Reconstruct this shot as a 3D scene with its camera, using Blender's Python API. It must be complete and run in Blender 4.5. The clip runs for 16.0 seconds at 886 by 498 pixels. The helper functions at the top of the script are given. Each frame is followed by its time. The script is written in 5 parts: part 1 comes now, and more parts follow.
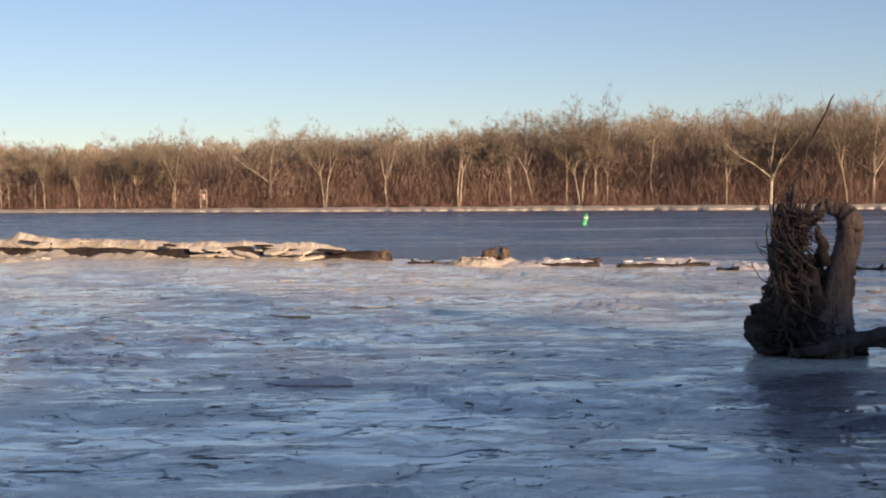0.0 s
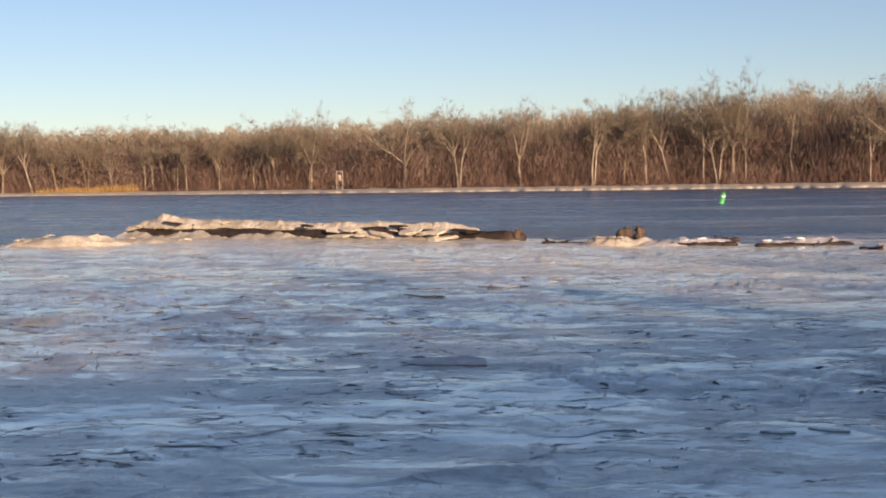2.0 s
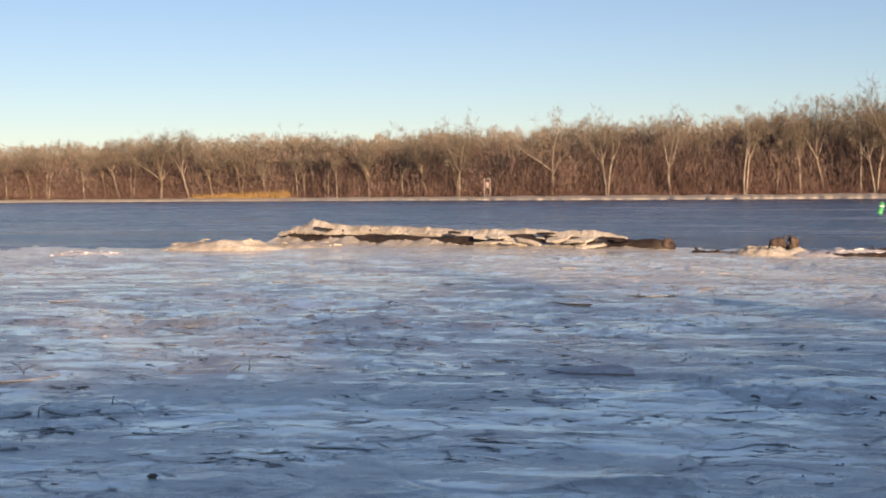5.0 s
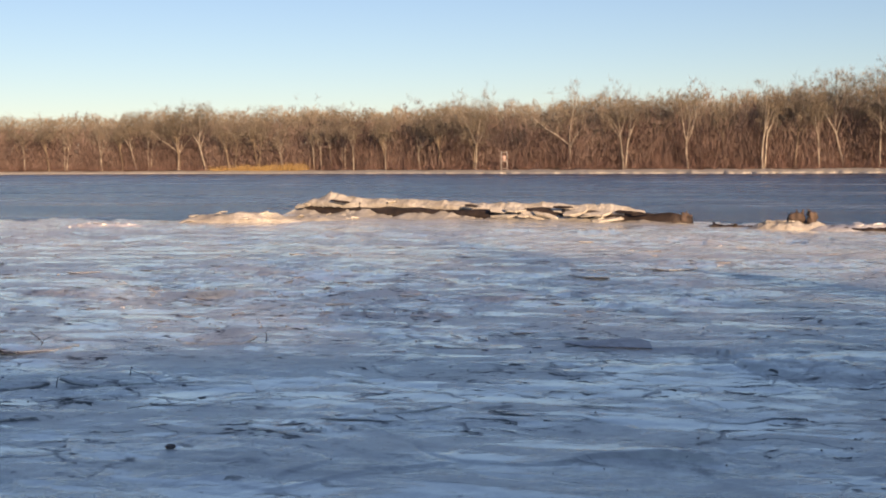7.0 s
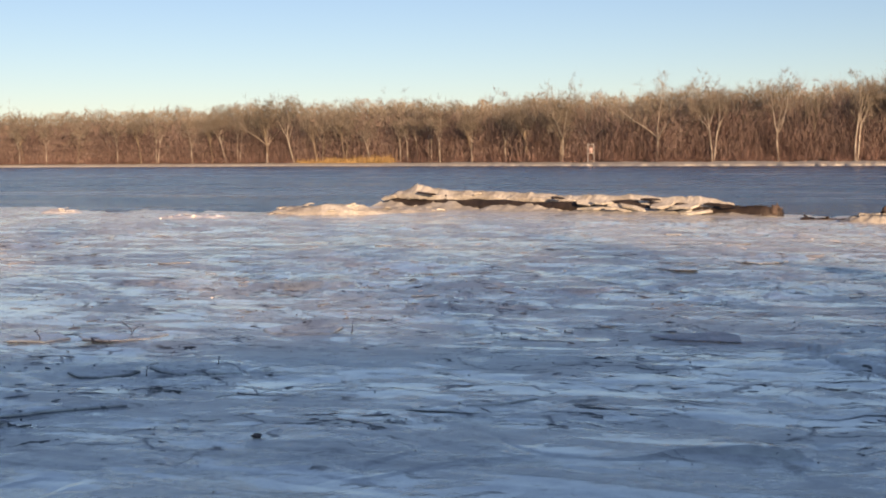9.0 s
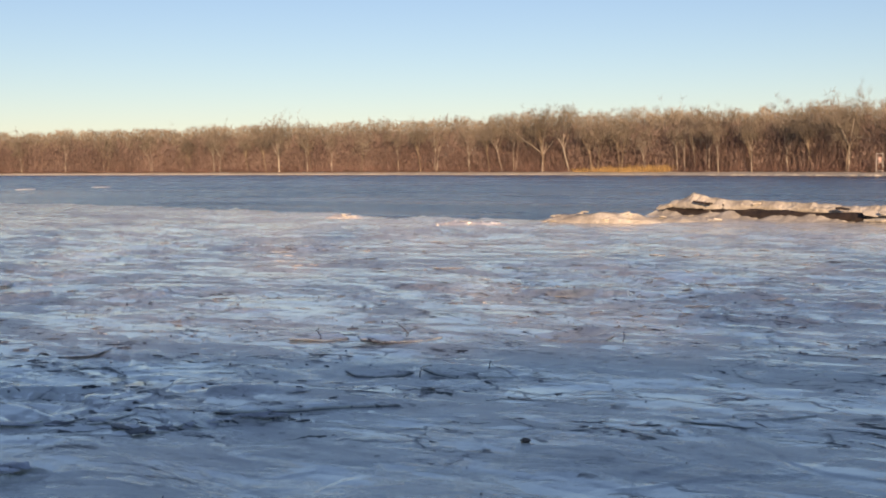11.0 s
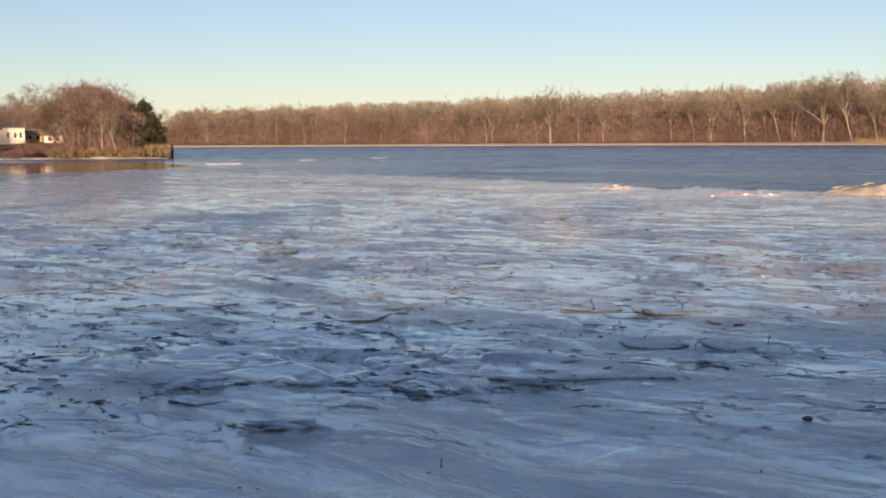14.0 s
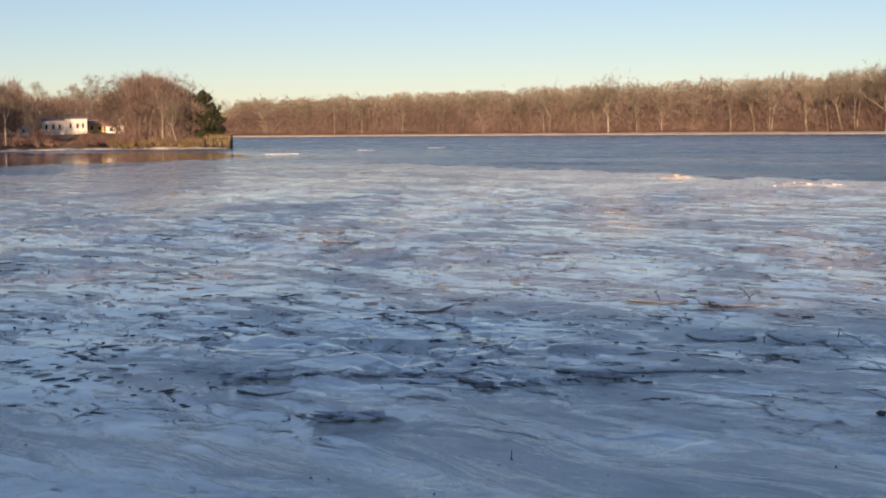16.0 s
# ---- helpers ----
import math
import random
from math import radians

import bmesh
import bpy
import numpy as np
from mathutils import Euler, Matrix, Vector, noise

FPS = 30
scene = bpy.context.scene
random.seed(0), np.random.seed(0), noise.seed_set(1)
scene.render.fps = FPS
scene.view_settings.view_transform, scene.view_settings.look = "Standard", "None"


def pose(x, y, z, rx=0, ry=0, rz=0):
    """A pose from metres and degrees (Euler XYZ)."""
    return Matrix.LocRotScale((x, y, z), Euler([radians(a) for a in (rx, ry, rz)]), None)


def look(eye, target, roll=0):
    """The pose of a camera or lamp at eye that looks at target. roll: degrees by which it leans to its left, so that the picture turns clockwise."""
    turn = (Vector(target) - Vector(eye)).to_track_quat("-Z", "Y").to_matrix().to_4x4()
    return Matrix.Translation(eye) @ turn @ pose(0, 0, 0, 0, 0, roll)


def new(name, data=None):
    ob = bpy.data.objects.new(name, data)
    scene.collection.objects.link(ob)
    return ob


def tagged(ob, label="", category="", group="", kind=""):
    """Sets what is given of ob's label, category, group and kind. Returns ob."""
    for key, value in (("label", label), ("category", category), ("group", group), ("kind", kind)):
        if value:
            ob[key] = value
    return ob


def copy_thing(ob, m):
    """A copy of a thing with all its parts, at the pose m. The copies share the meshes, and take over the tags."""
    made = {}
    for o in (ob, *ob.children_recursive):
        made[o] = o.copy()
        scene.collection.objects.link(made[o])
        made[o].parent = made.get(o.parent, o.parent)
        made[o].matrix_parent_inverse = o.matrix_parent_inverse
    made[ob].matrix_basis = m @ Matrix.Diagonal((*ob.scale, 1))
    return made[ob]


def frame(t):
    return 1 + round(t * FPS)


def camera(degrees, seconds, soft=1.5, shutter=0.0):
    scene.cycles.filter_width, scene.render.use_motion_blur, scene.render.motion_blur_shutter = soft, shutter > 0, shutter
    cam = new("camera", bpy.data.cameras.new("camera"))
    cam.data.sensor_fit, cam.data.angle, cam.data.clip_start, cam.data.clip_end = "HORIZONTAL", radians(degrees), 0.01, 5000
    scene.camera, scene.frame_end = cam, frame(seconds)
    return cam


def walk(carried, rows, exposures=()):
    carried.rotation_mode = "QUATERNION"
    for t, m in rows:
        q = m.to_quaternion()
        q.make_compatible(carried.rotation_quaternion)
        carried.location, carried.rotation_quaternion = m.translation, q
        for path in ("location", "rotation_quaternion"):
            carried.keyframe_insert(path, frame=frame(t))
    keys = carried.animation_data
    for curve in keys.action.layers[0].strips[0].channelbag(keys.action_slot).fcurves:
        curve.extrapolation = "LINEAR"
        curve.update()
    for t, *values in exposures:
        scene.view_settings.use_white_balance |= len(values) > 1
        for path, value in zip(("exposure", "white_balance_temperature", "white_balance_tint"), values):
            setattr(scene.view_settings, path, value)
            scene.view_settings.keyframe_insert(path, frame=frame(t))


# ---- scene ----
# ---- camera ----
cam = camera(37.54, 16.0, soft=1.9)
# seconds, x, y, z above 2 m, yaw to the left, pitch, roll
PATH = [
    (0, 0.046, -0.068, 0.021, 0.00, -2.10, -0.53),
    (0.5, 0.041, -0.077, 0.024, 1.21, -2.08, -0.58),
    (1, 0.040, -0.078, 0.018, 2.80, -2.25, -0.69),
    (1.5, 0.046, -0.066, 0.018, 4.20, -2.59, -0.80),
    (2, 0.050, -0.063, 0.020, 5.90, -2.91, -0.94),
    (2.5, 0.046, -0.068, 0.015, 7.49, -2.97, -0.93),
    (3, 0.047, -0.066, 0.013, 8.88, -2.82, -0.90),
    (3.5, 0.045, -0.065, 0.015, 10.05, -2.65, -0.94),
    (4, 0.044, -0.068, 0.018, 11.22, -2.52, -0.91),
    (4.2, 0.043, -0.067, 0.018, 11.71, -2.46, -0.86),
    (6.3, 0.020, -0.030, 0.006, 12.67, -2.78, -0.54),
    (6.5, 0.018, -0.027, 0.005, 12.78, -3.04, -0.53),
    (7, 0.020, -0.028, 0.004, 13.08, -3.66, -0.43),
    (7.5, 0.020, -0.031, 0.005, 13.38, -4.08, -0.29),
    (8, 0.018, -0.028, 0.003, 13.93, -4.25, -0.27),
    (8.2, 0.016, -0.022, 0.002, 14.32, -4.26, -0.29),
    (10.3, 0.003, 0.078, -0.024, 23.87, -3.21, -0.32),
    (10.5, 0.002, 0.080, -0.027, 25.24, -3.22, -0.20),
    (11, -0.002, 0.078, -0.032, 28.87, -3.50, -0.26),
    (11.5, -0.010, 0.068, -0.032, 31.66, -3.91, -0.54),
    (12, -0.024, 0.070, -0.038, 34.07, -4.40, -0.57),
    (12.5, -0.033, 0.066, -0.041, 36.20, -4.78, -0.33),
    (13, -0.040, 0.065, -0.043, 37.88, -4.90, -0.27),
    (13.5, -0.043, 0.061, -0.041, 38.94, -4.82, -0.30),
    (14, -0.050, 0.064, -0.043, 40.73, -4.71, -0.43),
    (14.5, -0.073, 0.078, -0.049, 43.41, -4.68, -0.65),
    (15, -0.097, 0.076, -0.050, 45.14, -4.62, -1.06),
    (15.5, -0.108, 0.048, -0.038, 44.46, -4.77, -1.05),
    (16, -0.126, 0.027, -0.033, 43.24, -5.14, -0.54),
]


def aim(x, y, z, yaw, pitch, roll):
    return Matrix.Translation((x, y, 2.0 + z)) @ pose(0, 0, 0, 90 + pitch, 0, yaw) @ pose(0, 0, 0, 0, 0, roll)


EXPOSURE, KELVIN, TINT = 1.26, 10300, 33
walk(cam, [(row[0], aim(*row[1:])) for row in PATH], [(0.0, EXPOSURE, KELVIN, TINT), (8.0, EXPOSURE, KELVIN, TINT), (11.0, EXPOSURE - 0.10, KELVIN, TINT), (16.0, EXPOSURE - 0.12, KELVIN, TINT)])

# ---- world and sun ----
SUN_TURN, SUN_HEIGHT = -147.0, 12.0  # degrees to the left of +y, degrees above the horizon
sun_way = Vector((-math.sin(radians(SUN_TURN)) * math.cos(radians(SUN_HEIGHT)),
                  math.cos(radians(SUN_TURN)) * math.cos(radians(SUN_HEIGHT)), math.sin(radians(SUN_HEIGHT))))
world = bpy.data.worlds.new("world")
scene.world = world
world.use_nodes = True
sky = world.node_tree.nodes.new("ShaderNodeTexSky")
sky.sky_type, sky.sun_disc = "NISHITA", False
sky.sun_elevation, sky.sun_rotation = radians(SUN_HEIGHT), radians(-SUN_TURN)
sky.air_density, sky.dust_density, sky.ozone_density, sky.altitude = 1.0, 0.0, 5.9, 100.0
back = world.node_tree.nodes["Background"]
back.inputs["Strength"].default_value = 0.074
world.node_tree.links.new(sky.outputs["Color"], back.inputs["Color"])
sun_data = bpy.data.lights.new("sun", "SUN")
sun_data.energy, sun_data.angle, sun_data.color = 2.9, radians(0.6), (1.0, 0.91, 0.76)
sun = new("sun", sun_data)
sun.matrix_world = look(sun_way * 500, (0, 0, 0))


# ---- materials ----
def shader(name):
    m = bpy.data.materials.new(name)
    m.use_nodes = True
    return m, m.node_tree, m.node_tree.nodes["Principled BSDF"]


def add(tree, kind, **values):
    n = tree.nodes.new(kind)
    for key, value in values.items():
        n.inputs[key.replace("_", " ")].default_value = value
    return n


def noise_tex(tree, vec, scale, detail=4.0, rough=0.55, distortion=0.0):
    n = add(tree, "ShaderNodeTexNoise", Scale=scale, Detail=detail, Roughness=rough, Distortion=distortion)
    tree.links.new(vec, n.inputs["Vector"])
    return n.outputs["Fac"]


def ramp(tree, fac, *stops):
    n = tree.nodes.new("ShaderNodeValToRGB")
    e = n.color_ramp.elements
    while len(e) < len(stops):
        e.new(0.5)
    for el, (at, colour) in zip(e, stops):
        el.position = at
        el.color = (*colour, 1) if len(colour) == 3 else colour
    tree.links.new(fac, n.inputs["Fac"])
    return n.outputs["Color"]


def grey(v):
    return (v, v, v)


def blend(tree, fac, a, b, kind="MIX"):
    n = tree.nodes.new("ShaderNodeMix")
    n.data_type, n.blend_type = "RGBA", kind
    for sock, value in ((n.inputs[0], fac), (n.inputs[6], a), (n.inputs[7], b)):
        if isinstance(value, (float, int)):
            sock.default_value = value
        elif isinstance(value, tuple):
            sock.default_value = (*value, 1)
        else:
            tree.links.new(value, sock)
    return n.outputs[2]


def sums(tree, op, a, b):
    n = tree.nodes.new("ShaderNodeMath")
    n.operation = op
    for sock, value in ((n.inputs[0], a), (n.inputs[1], b)):
        if isinstance(value, (float, int)):
            sock.default_value = value
        else:
            tree.links.new(value, sock)
    return n.outputs[0]


def stretched(tree, vec, x, y, z, turn=0.0):
    n = tree.nodes.new("ShaderNodeMapping")
    n.inputs["Scale"].default_value = (x, y, z)
    n.inputs["Rotation"].default_value = (0, 0, radians(turn))
    tree.links.new(vec, n.inputs["Vector"])
    return n.outputs["Vector"]


def bump(tree, bsdf, height, strength, distance):
    n = add(tree, "ShaderNodeBump", Strength=strength, Distance=distance)
    tree.links.new(height, n.inputs["Height"])
    tree.links.new(n.outputs["Normal"], bsdf.inputs["Normal"])


def plain(name, a, b, scale=1.0, rough=0.85, relief=0.3, depth=0.02, spread=0.25, islands=False, grain=(1, 1, 1), spec=0.3):
    """Two colours by a coarse noise, a fine grain, and a tone that differs from object to object or piece to piece."""
    m, tree, bsdf = shader(name)
    vec = tree.nodes.new("ShaderNodeTexCoord").outputs["Object"]
    coarse = noise_tex(tree, stretched(tree, vec, *grain), scale, 4)
    fine = noise_tex(tree, stretched(tree, vec, *grain), scale * 6.3, 5)
    colour = ramp(tree, coarse, (0.35, a), (0.66, b))
    colour = blend(tree, 1.0, colour, ramp(tree, fine, (0.3, grey(0.72)), (0.7, grey(1.2))), "MULTIPLY")
    if islands:
        rnd = tree.nodes.new("ShaderNodeNewGeometry").outputs["Random Per Island"]
    else:
        rnd = tree.nodes.new("ShaderNodeObjectInfo").outputs["Random"]
    colour = blend(tree, 1.0, colour, ramp(tree, rnd, (0.0, grey(1 - spread)), (1.0, grey(1 + spread))), "MULTIPLY")
    tree.links.new(colour, bsdf.inputs["Base Color"])
    bsdf.inputs["Roughness"].default_value = rough
    bsdf.inputs["Specular IOR Level"].default_value = spec
    if relief:
        bump(tree, bsdf, fine, relief, depth)
    return m


def ice_material():
    m, tree, bsdf = shader("river_ice")
    pos = tree.nodes.new("ShaderNodeNewGeometry").outputs["Position"]
    bent = tree.nodes.new("ShaderNodeVectorMath")
    bent.operation = "ADD"
    wob = add(tree, "ShaderNodeTexNoise", Scale=1.1, Detail=4.0)
    tree.links.new(pos, wob.inputs["Vector"])
    tree.links.new(pos, bent.inputs[0])
    tree.links.new(wob.outputs["Color"], bent.inputs[1])
    patches = noise_tex(tree, stretched(tree, pos, 0.75, 1.0, 1.0, 12), 0.16, 4, 0.55, 0.8)
    drifts = noise_tex(tree, stretched(tree, pos, 0.6, 1.1, 1.0, 16), 0.55, 5, 0.55, 1.2)
    streaks = noise_tex(tree, stretched(tree, pos, 0.5, 1.25, 1.0, 20), 1.5, 7, 0.62, 0.9)
    fine = noise_tex(tree, pos, 7.0, 6, 0.6)
    stain = noise_tex(tree, stretched(tree, pos, 0.5, 1.0, 1.0, -10), 0.42, 4, 0.6, 0.8)
    # a smooth lead refroze along the shore; the jammed plates begin beyond it
    flat = tree.nodes.new("ShaderNodeVectorMath")
    flat.operation = "LENGTH"
    tree.links.new(stretched(tree, pos, 1.0, 1.0, 0.0), flat.inputs[0])
    jam = sums(tree, "ADD", flat.outputs["Value"], sums(tree, "MULTIPLY", sums(tree, "SUBTRACT", drifts, 0.5), 10.0))
    jam = ramp(tree, sums(tree, "MULTIPLY", jam, 0.05), (0.36, grey(0.30)), (0.50, grey(1.0)))
    # smooth refrozen sheets lie between fields of rough ice, in plates of every size
    cover = sums(tree, "ADD", sums(tree, "MULTIPLY", patches, 0.22), sums(tree, "MULTIPLY", streaks, 0.46))
    cover = sums(tree, "ADD", cover, sums(tree, "MULTIPLY", drifts, 0.32))
    for scale, sx, sy, turn, weight in ((0.6, 0.7, 1.3, 15, 0.05), (1.7, 0.6, 1.7, 22, 0.08), (4.4, 0.55, 1.7, 8, 0.09)):
        sheet = add(tree, "ShaderNodeTexVoronoi", Scale=scale)
        tree.links.new(stretched(tree, bent.outputs[0], sx, sy, 1.0, turn), sheet.inputs["Vector"])
        tone = tree.nodes.new("ShaderNodeSeparateColor")
        tree.links.new(sheet.outputs["Color"], tone.inputs["Color"])
        cover = sums(tree, "ADD", cover, sums(tree, "MULTIPLY", sums(tree, "MULTIPLY", sums(tree, "SUBTRACT", tone.outputs["Red"], 0.5), weight), jam))
    sheet = ramp(tree, cover, (0.455, grey(0.0)), (0.525, grey(1.0)))
    colour = ramp(tree, cover, (0.36, (0.49, 0.475, 0.41)), (0.43, (0.69, 0.68, 0.58)), (0.48, (0.80, 0.80, 0.68)), (0.52, (0.86, 0.875, 0.73)), (0.62, (0.91, 0.925, 0.78)))
    colour = blend(tree, ramp(tree, stain, (0.47, grey(0.0)), (0.64, grey(0.5))), colour, (0.62, 0.535, 0.465))
    # a dark violet-grey oval of ice, ragged at its rim, before the roots
    dark_oval = tree.nodes.new("ShaderNodeVectorMath")
    dark_oval.operation = "DISTANCE"
    tree.links.new(stretched(tree, pos, 0.62, 0.19, 0.0), dark_oval.inputs[0])
    dark_oval.inputs[1].default_value = (4.2 * 0.62, 11.2 * 0.19, 0.0)
    dark_oval = sums(tree, "ADD", dark_oval.outputs["Value"], sums(tree, "MULTIPLY", sums(tree, "SUBTRACT", drifts, 0.5), 1.3))
    dark_oval = ramp(tree, dark_oval, (0.62, grey(1.0)), (1.05, grey(0.0)))
    colour = blend(tree, blend(tree, 1.0, dark_oval, grey(0.85), "MULTIPLY"), colour, (0.075, 0.075, 0.105))
    # a broad grey-brown patch on the ice off the point
    lee = tree.nodes.new("ShaderNodeVectorMath")
    lee.operation = "DISTANCE"
    tree.links.new(stretched(tree, pos, 0.022, 0.03, 0.0), lee.inputs[0])
    lee.inputs[1].default_value = (-72 * 0.022, 36 * 0.03, 0.0)
    lee = sums(tree, "ADD", lee.outputs["Value"], sums(tree, "MULTIPLY", sums(tree, "SUBTRACT", patches, 0.5), 0.9))
    colour = blend(tree, ramp(tree, lee, (0.55, grey(0.72)), (1.15, grey(0.0))), colour, (0.22, 0.20, 0.19))
    # cracks, then dark rims and dashes that paint the shaded sides of plates
    cells = add(tree, "ShaderNodeTexVoronoi", Scale=0.62)
    cells.feature = "DISTANCE_TO_EDGE"
    tree.links.new(bent.outputs[0], cells.inputs["Vector"])
    crack = ramp(tree, cells.outputs["Distance"], (0.0, grey(1.0)), (0.016, grey(0.0)))
    crack = blend(tree, 1.0, crack, ramp(tree, patches, (0.46, grey(0.0)), (0.58, grey(0.8))), "MULTIPLY")
    crack = blend(tree, 1.0, crack, ramp(tree, jam, (0.40, grey(0.03)), (1.0, grey(0.45))), "MULTIPLY")
    shards = add(tree, "ShaderNodeTexVoronoi", Scale=1.0)
    shards.feature = "DISTANCE_TO_EDGE"
    tree.links.new(stretched(tree, bent.outputs[0], 1.0, 1.8, 1.0, 10), shards.inputs["Vector"])
    rims = ramp(tree, shards.outputs["Distance"], (0.0, grey(1.0)), (0.034, grey(0.0)))
    broken = noise_tex(tree, pos, 0.8, 5, 0.65)
    rims = blend(tree, 1.0, rims, ramp(tree, broken, (0.50, grey(0.0)), (0.55, grey(1.0))), "MULTIPLY")
    rims = blend(tree, 1.0, rims, ramp(tree, jam, (0.36, grey(0.03)), (0.9, grey(0.7))), "MULTIPLY")
    dashes = noise_tex(tree, stretched(tree, bent.outputs[0], 0.9, 1.9, 1.0, 12), 4.6, 3, 0.6, 0.3)
    dashes = ramp(tree, dashes, (0.605, grey(0.0)), (0.63, grey(1.0)))
    long_dashes = noise_tex(tree, stretched(tree, bent.outputs[0], 0.6, 1.9, 1.0, 18), 2.1, 5, 0.66, 0.3)
    long_dashes = ramp(tree, long_dashes, (0.60, grey(0.0)), (0.63, grey(0.9)))
    dashes = blend(tree, 1.0, dashes, long_dashes, "LIGHTEN")
    dashes = blend(tree, 1.0, dashes, ramp(tree, jam, (0.36, grey(0.0)), (0.9, grey(1.0))), "MULTIPLY")
    dashes = blend(tree, 1.0, dashes, ramp(tree, broken, (0.42, grey(0.15)), (0.54, grey(1.0))), "MULTIPLY")
    colour = blend(tree, crack, colour, (0.06, 0.065, 0.08))
    colour = blend(tree, rims, colour, (0.07, 0.07, 0.08))
    colour = blend(tree, dashes, colour, (0.085, 0.075, 0.07))
    marks = blend(tree, 1.0, blend(tree, 1.0, rims, dashes, "LIGHTEN"), crack, "LIGHTEN")
    colour = blend(tree, 1.0, colour, ramp(tree, fine, (0.3, grey(0.82)), (0.7, grey(1.14))), "MULTIPLY")
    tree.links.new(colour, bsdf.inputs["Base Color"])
    rough = blend(tree, sheet, ramp(tree, fine, (0.3, grey(0.26)), (0.7, grey(0.46))), ramp(tree, fine, (0.3, grey(0.06)), (0.7, grey(0.17))))
    tree.links.new(blend(tree, marks, rough, grey(0.8)), bsdf.inputs["Roughness"])
    tree.links.new(ramp(tree, marks, (0.0, grey(0.8)), (1.0, grey(0.12))), bsdf.inputs["Specular IOR Level"])
    bsdf.inputs["IOR"].default_value = 1.45
    height = sums(tree, "ADD", sums(tree, "MULTIPLY", streaks, 1.0), sums(tree, "MULTIPLY", fine, 0.22))
    height = sums(tree, "MULTIPLY", height, ramp(tree, sheet, (0.0, grey(1.0)), (1.0, grey(0.10))))
    height = sums(tree, "SUBTRACT", height, sums(tree, "ADD", sums(tree, "MULTIPLY", crack, 0.3), sums(tree, "MULTIPLY", rims, 0.3)))
    bump(tree, bsdf, height, 0.5, 0.04)
    return m


def water_material():
    m, tree, bsdf = shader("river_water")
    pos = tree.nodes.new("ShaderNodeNewGeometry").outputs["Position"]
    slush = noise_tex(tree, stretched(tree, pos, 0.28, 1.0, 1.0, 14), 0.09, 6, 0.6, 0.5)
    skim = ramp(tree, slush, (0.50, grey(0.0)), (0.70, grey(0.7)))
    wisps = noise_tex(tree, stretched(tree, pos, 0.3, 1.0, 1.0, 10), 0.5, 5, 0.65, 0.4)
    skim = blend(tree, 1.0, skim, ramp(tree, wisps, (0.40, grey(0.25)), (0.62, grey(1.3))), "MULTIPLY")
    tree.links.new(blend(tree, skim, (0.03, 0.065, 0.12), (0.46, 0.49, 0.50)), bsdf.inputs["Base Color"])
    bsdf.inputs["IOR"].default_value = 1.33
    waves = noise_tex(tree, stretched(tree, pos, 0.7, 1.0, 1.0, 20), 1.6, 5, 0.6)
    # the lee of the point lies calm
    away = tree.nodes.new("ShaderNodeVectorMath")
    away.operation = "DISTANCE"
    tree.links.new(pos, away.inputs[0])
    away.inputs[1].default_value = (-116.0, 50.0, 0.0)
    calm = ramp(tree, sums(tree, "MULTIPLY", away.outputs["Value"], 0.01), (0.32, grey(0.003)), (0.62, grey(1.0)))
    gusts = noise_tex(tree, stretched(tree, pos, 0.45, 1.0, 1.0, 8), 0.14, 6, 0.68, 0.6)
    calm = sums(tree, "MULTIPLY", calm, ramp(tree, gusts, (0.36, grey(0.35)), (0.62, grey(1.4))))
    gloss = sums(tree, "ADD", sums(tree, "MULTIPLY", calm, 0.16), 0.05)
    tree.links.new(sums(tree, "ADD", gloss, sums(tree, "MULTIPLY", skim, 0.3)), bsdf.inputs["Roughness"])
    bump(tree, bsdf, sums(tree, "MULTIPLY", waves, calm), 1.0, 0.55)
    return m


MAT_ICE = ice_material()
MAT_WATER = water_material()
MAT_SNOW = plain("packed_snow", (0.38, 0.35, 0.29), (0.60, 0.575, 0.50), 1.3, 0.7, 0.7, 0.07, 0.10)
MAT_SLAB = plain("ice_plate", (0.42, 0.44, 0.46), (0.74, 0.74, 0.72), 1.6, 0.35, 0.5, 0.02, 0.18, spec=0.5)
MAT_SLAB_DIRTY = plain("dirty_ice_plate", (0.27, 0.265, 0.28), (0.54, 0.52, 0.50), 2.2, 0.45, 0.6, 0.03, 0.15, spec=0.5)
# dark colour stands for the shaded sides of small ice plates
MAT_SLIVER = plain("silty_ice_sliver", (0.15, 0.14, 0.135), (0.42, 0.405, 0.39), 1.0, 0.5, 0.3, 0.01, 0.6, islands=True)
MAT_WET = plain("wet_bark", (0.020, 0.015, 0.013), (0.062, 0.045, 0.036), 2.0, 0.6, 0.9, 0.04, 0.1, grain=(1, 1, 0.4))
MAT_ROOT = plain("weathered_root_wood", (0.05, 0.037, 0.031), (0.14, 0.10, 0.078), 2.4, 0.75, 0.9, 0.03, 0.1, grain=(2.5, 2.5, 0.6))
MAT_CLOD = plain("root_clod_earth", (0.038, 0.028, 0.023), (0.11, 0.078, 0.06), 3.0, 0.85, 0.9, 0.03, 0.15)
MAT_GREYWOOD = plain("bare_brown_driftwood", (0.10, 0.072, 0.057), (0.27, 0.195, 0.15), 2.6, 0.75, 1.0, 0.04, 0.1, grain=(2.5, 2.5, 0.5))
MAT_PALE = plain("pale_bark", (0.25, 0.215, 0.17), (0.46, 0.41, 0.335), 0.6, 0.85, 0.5, 0.05, 0.22, grain=(1, 1, 0.35))
MAT_BARK = plain("grey_brown_bark", (0.17, 0.13, 0.095), (0.30, 0.24, 0.17), 0.6, 0.9, 0.5, 0.05, 0.25, grain=(1, 1, 0.35))
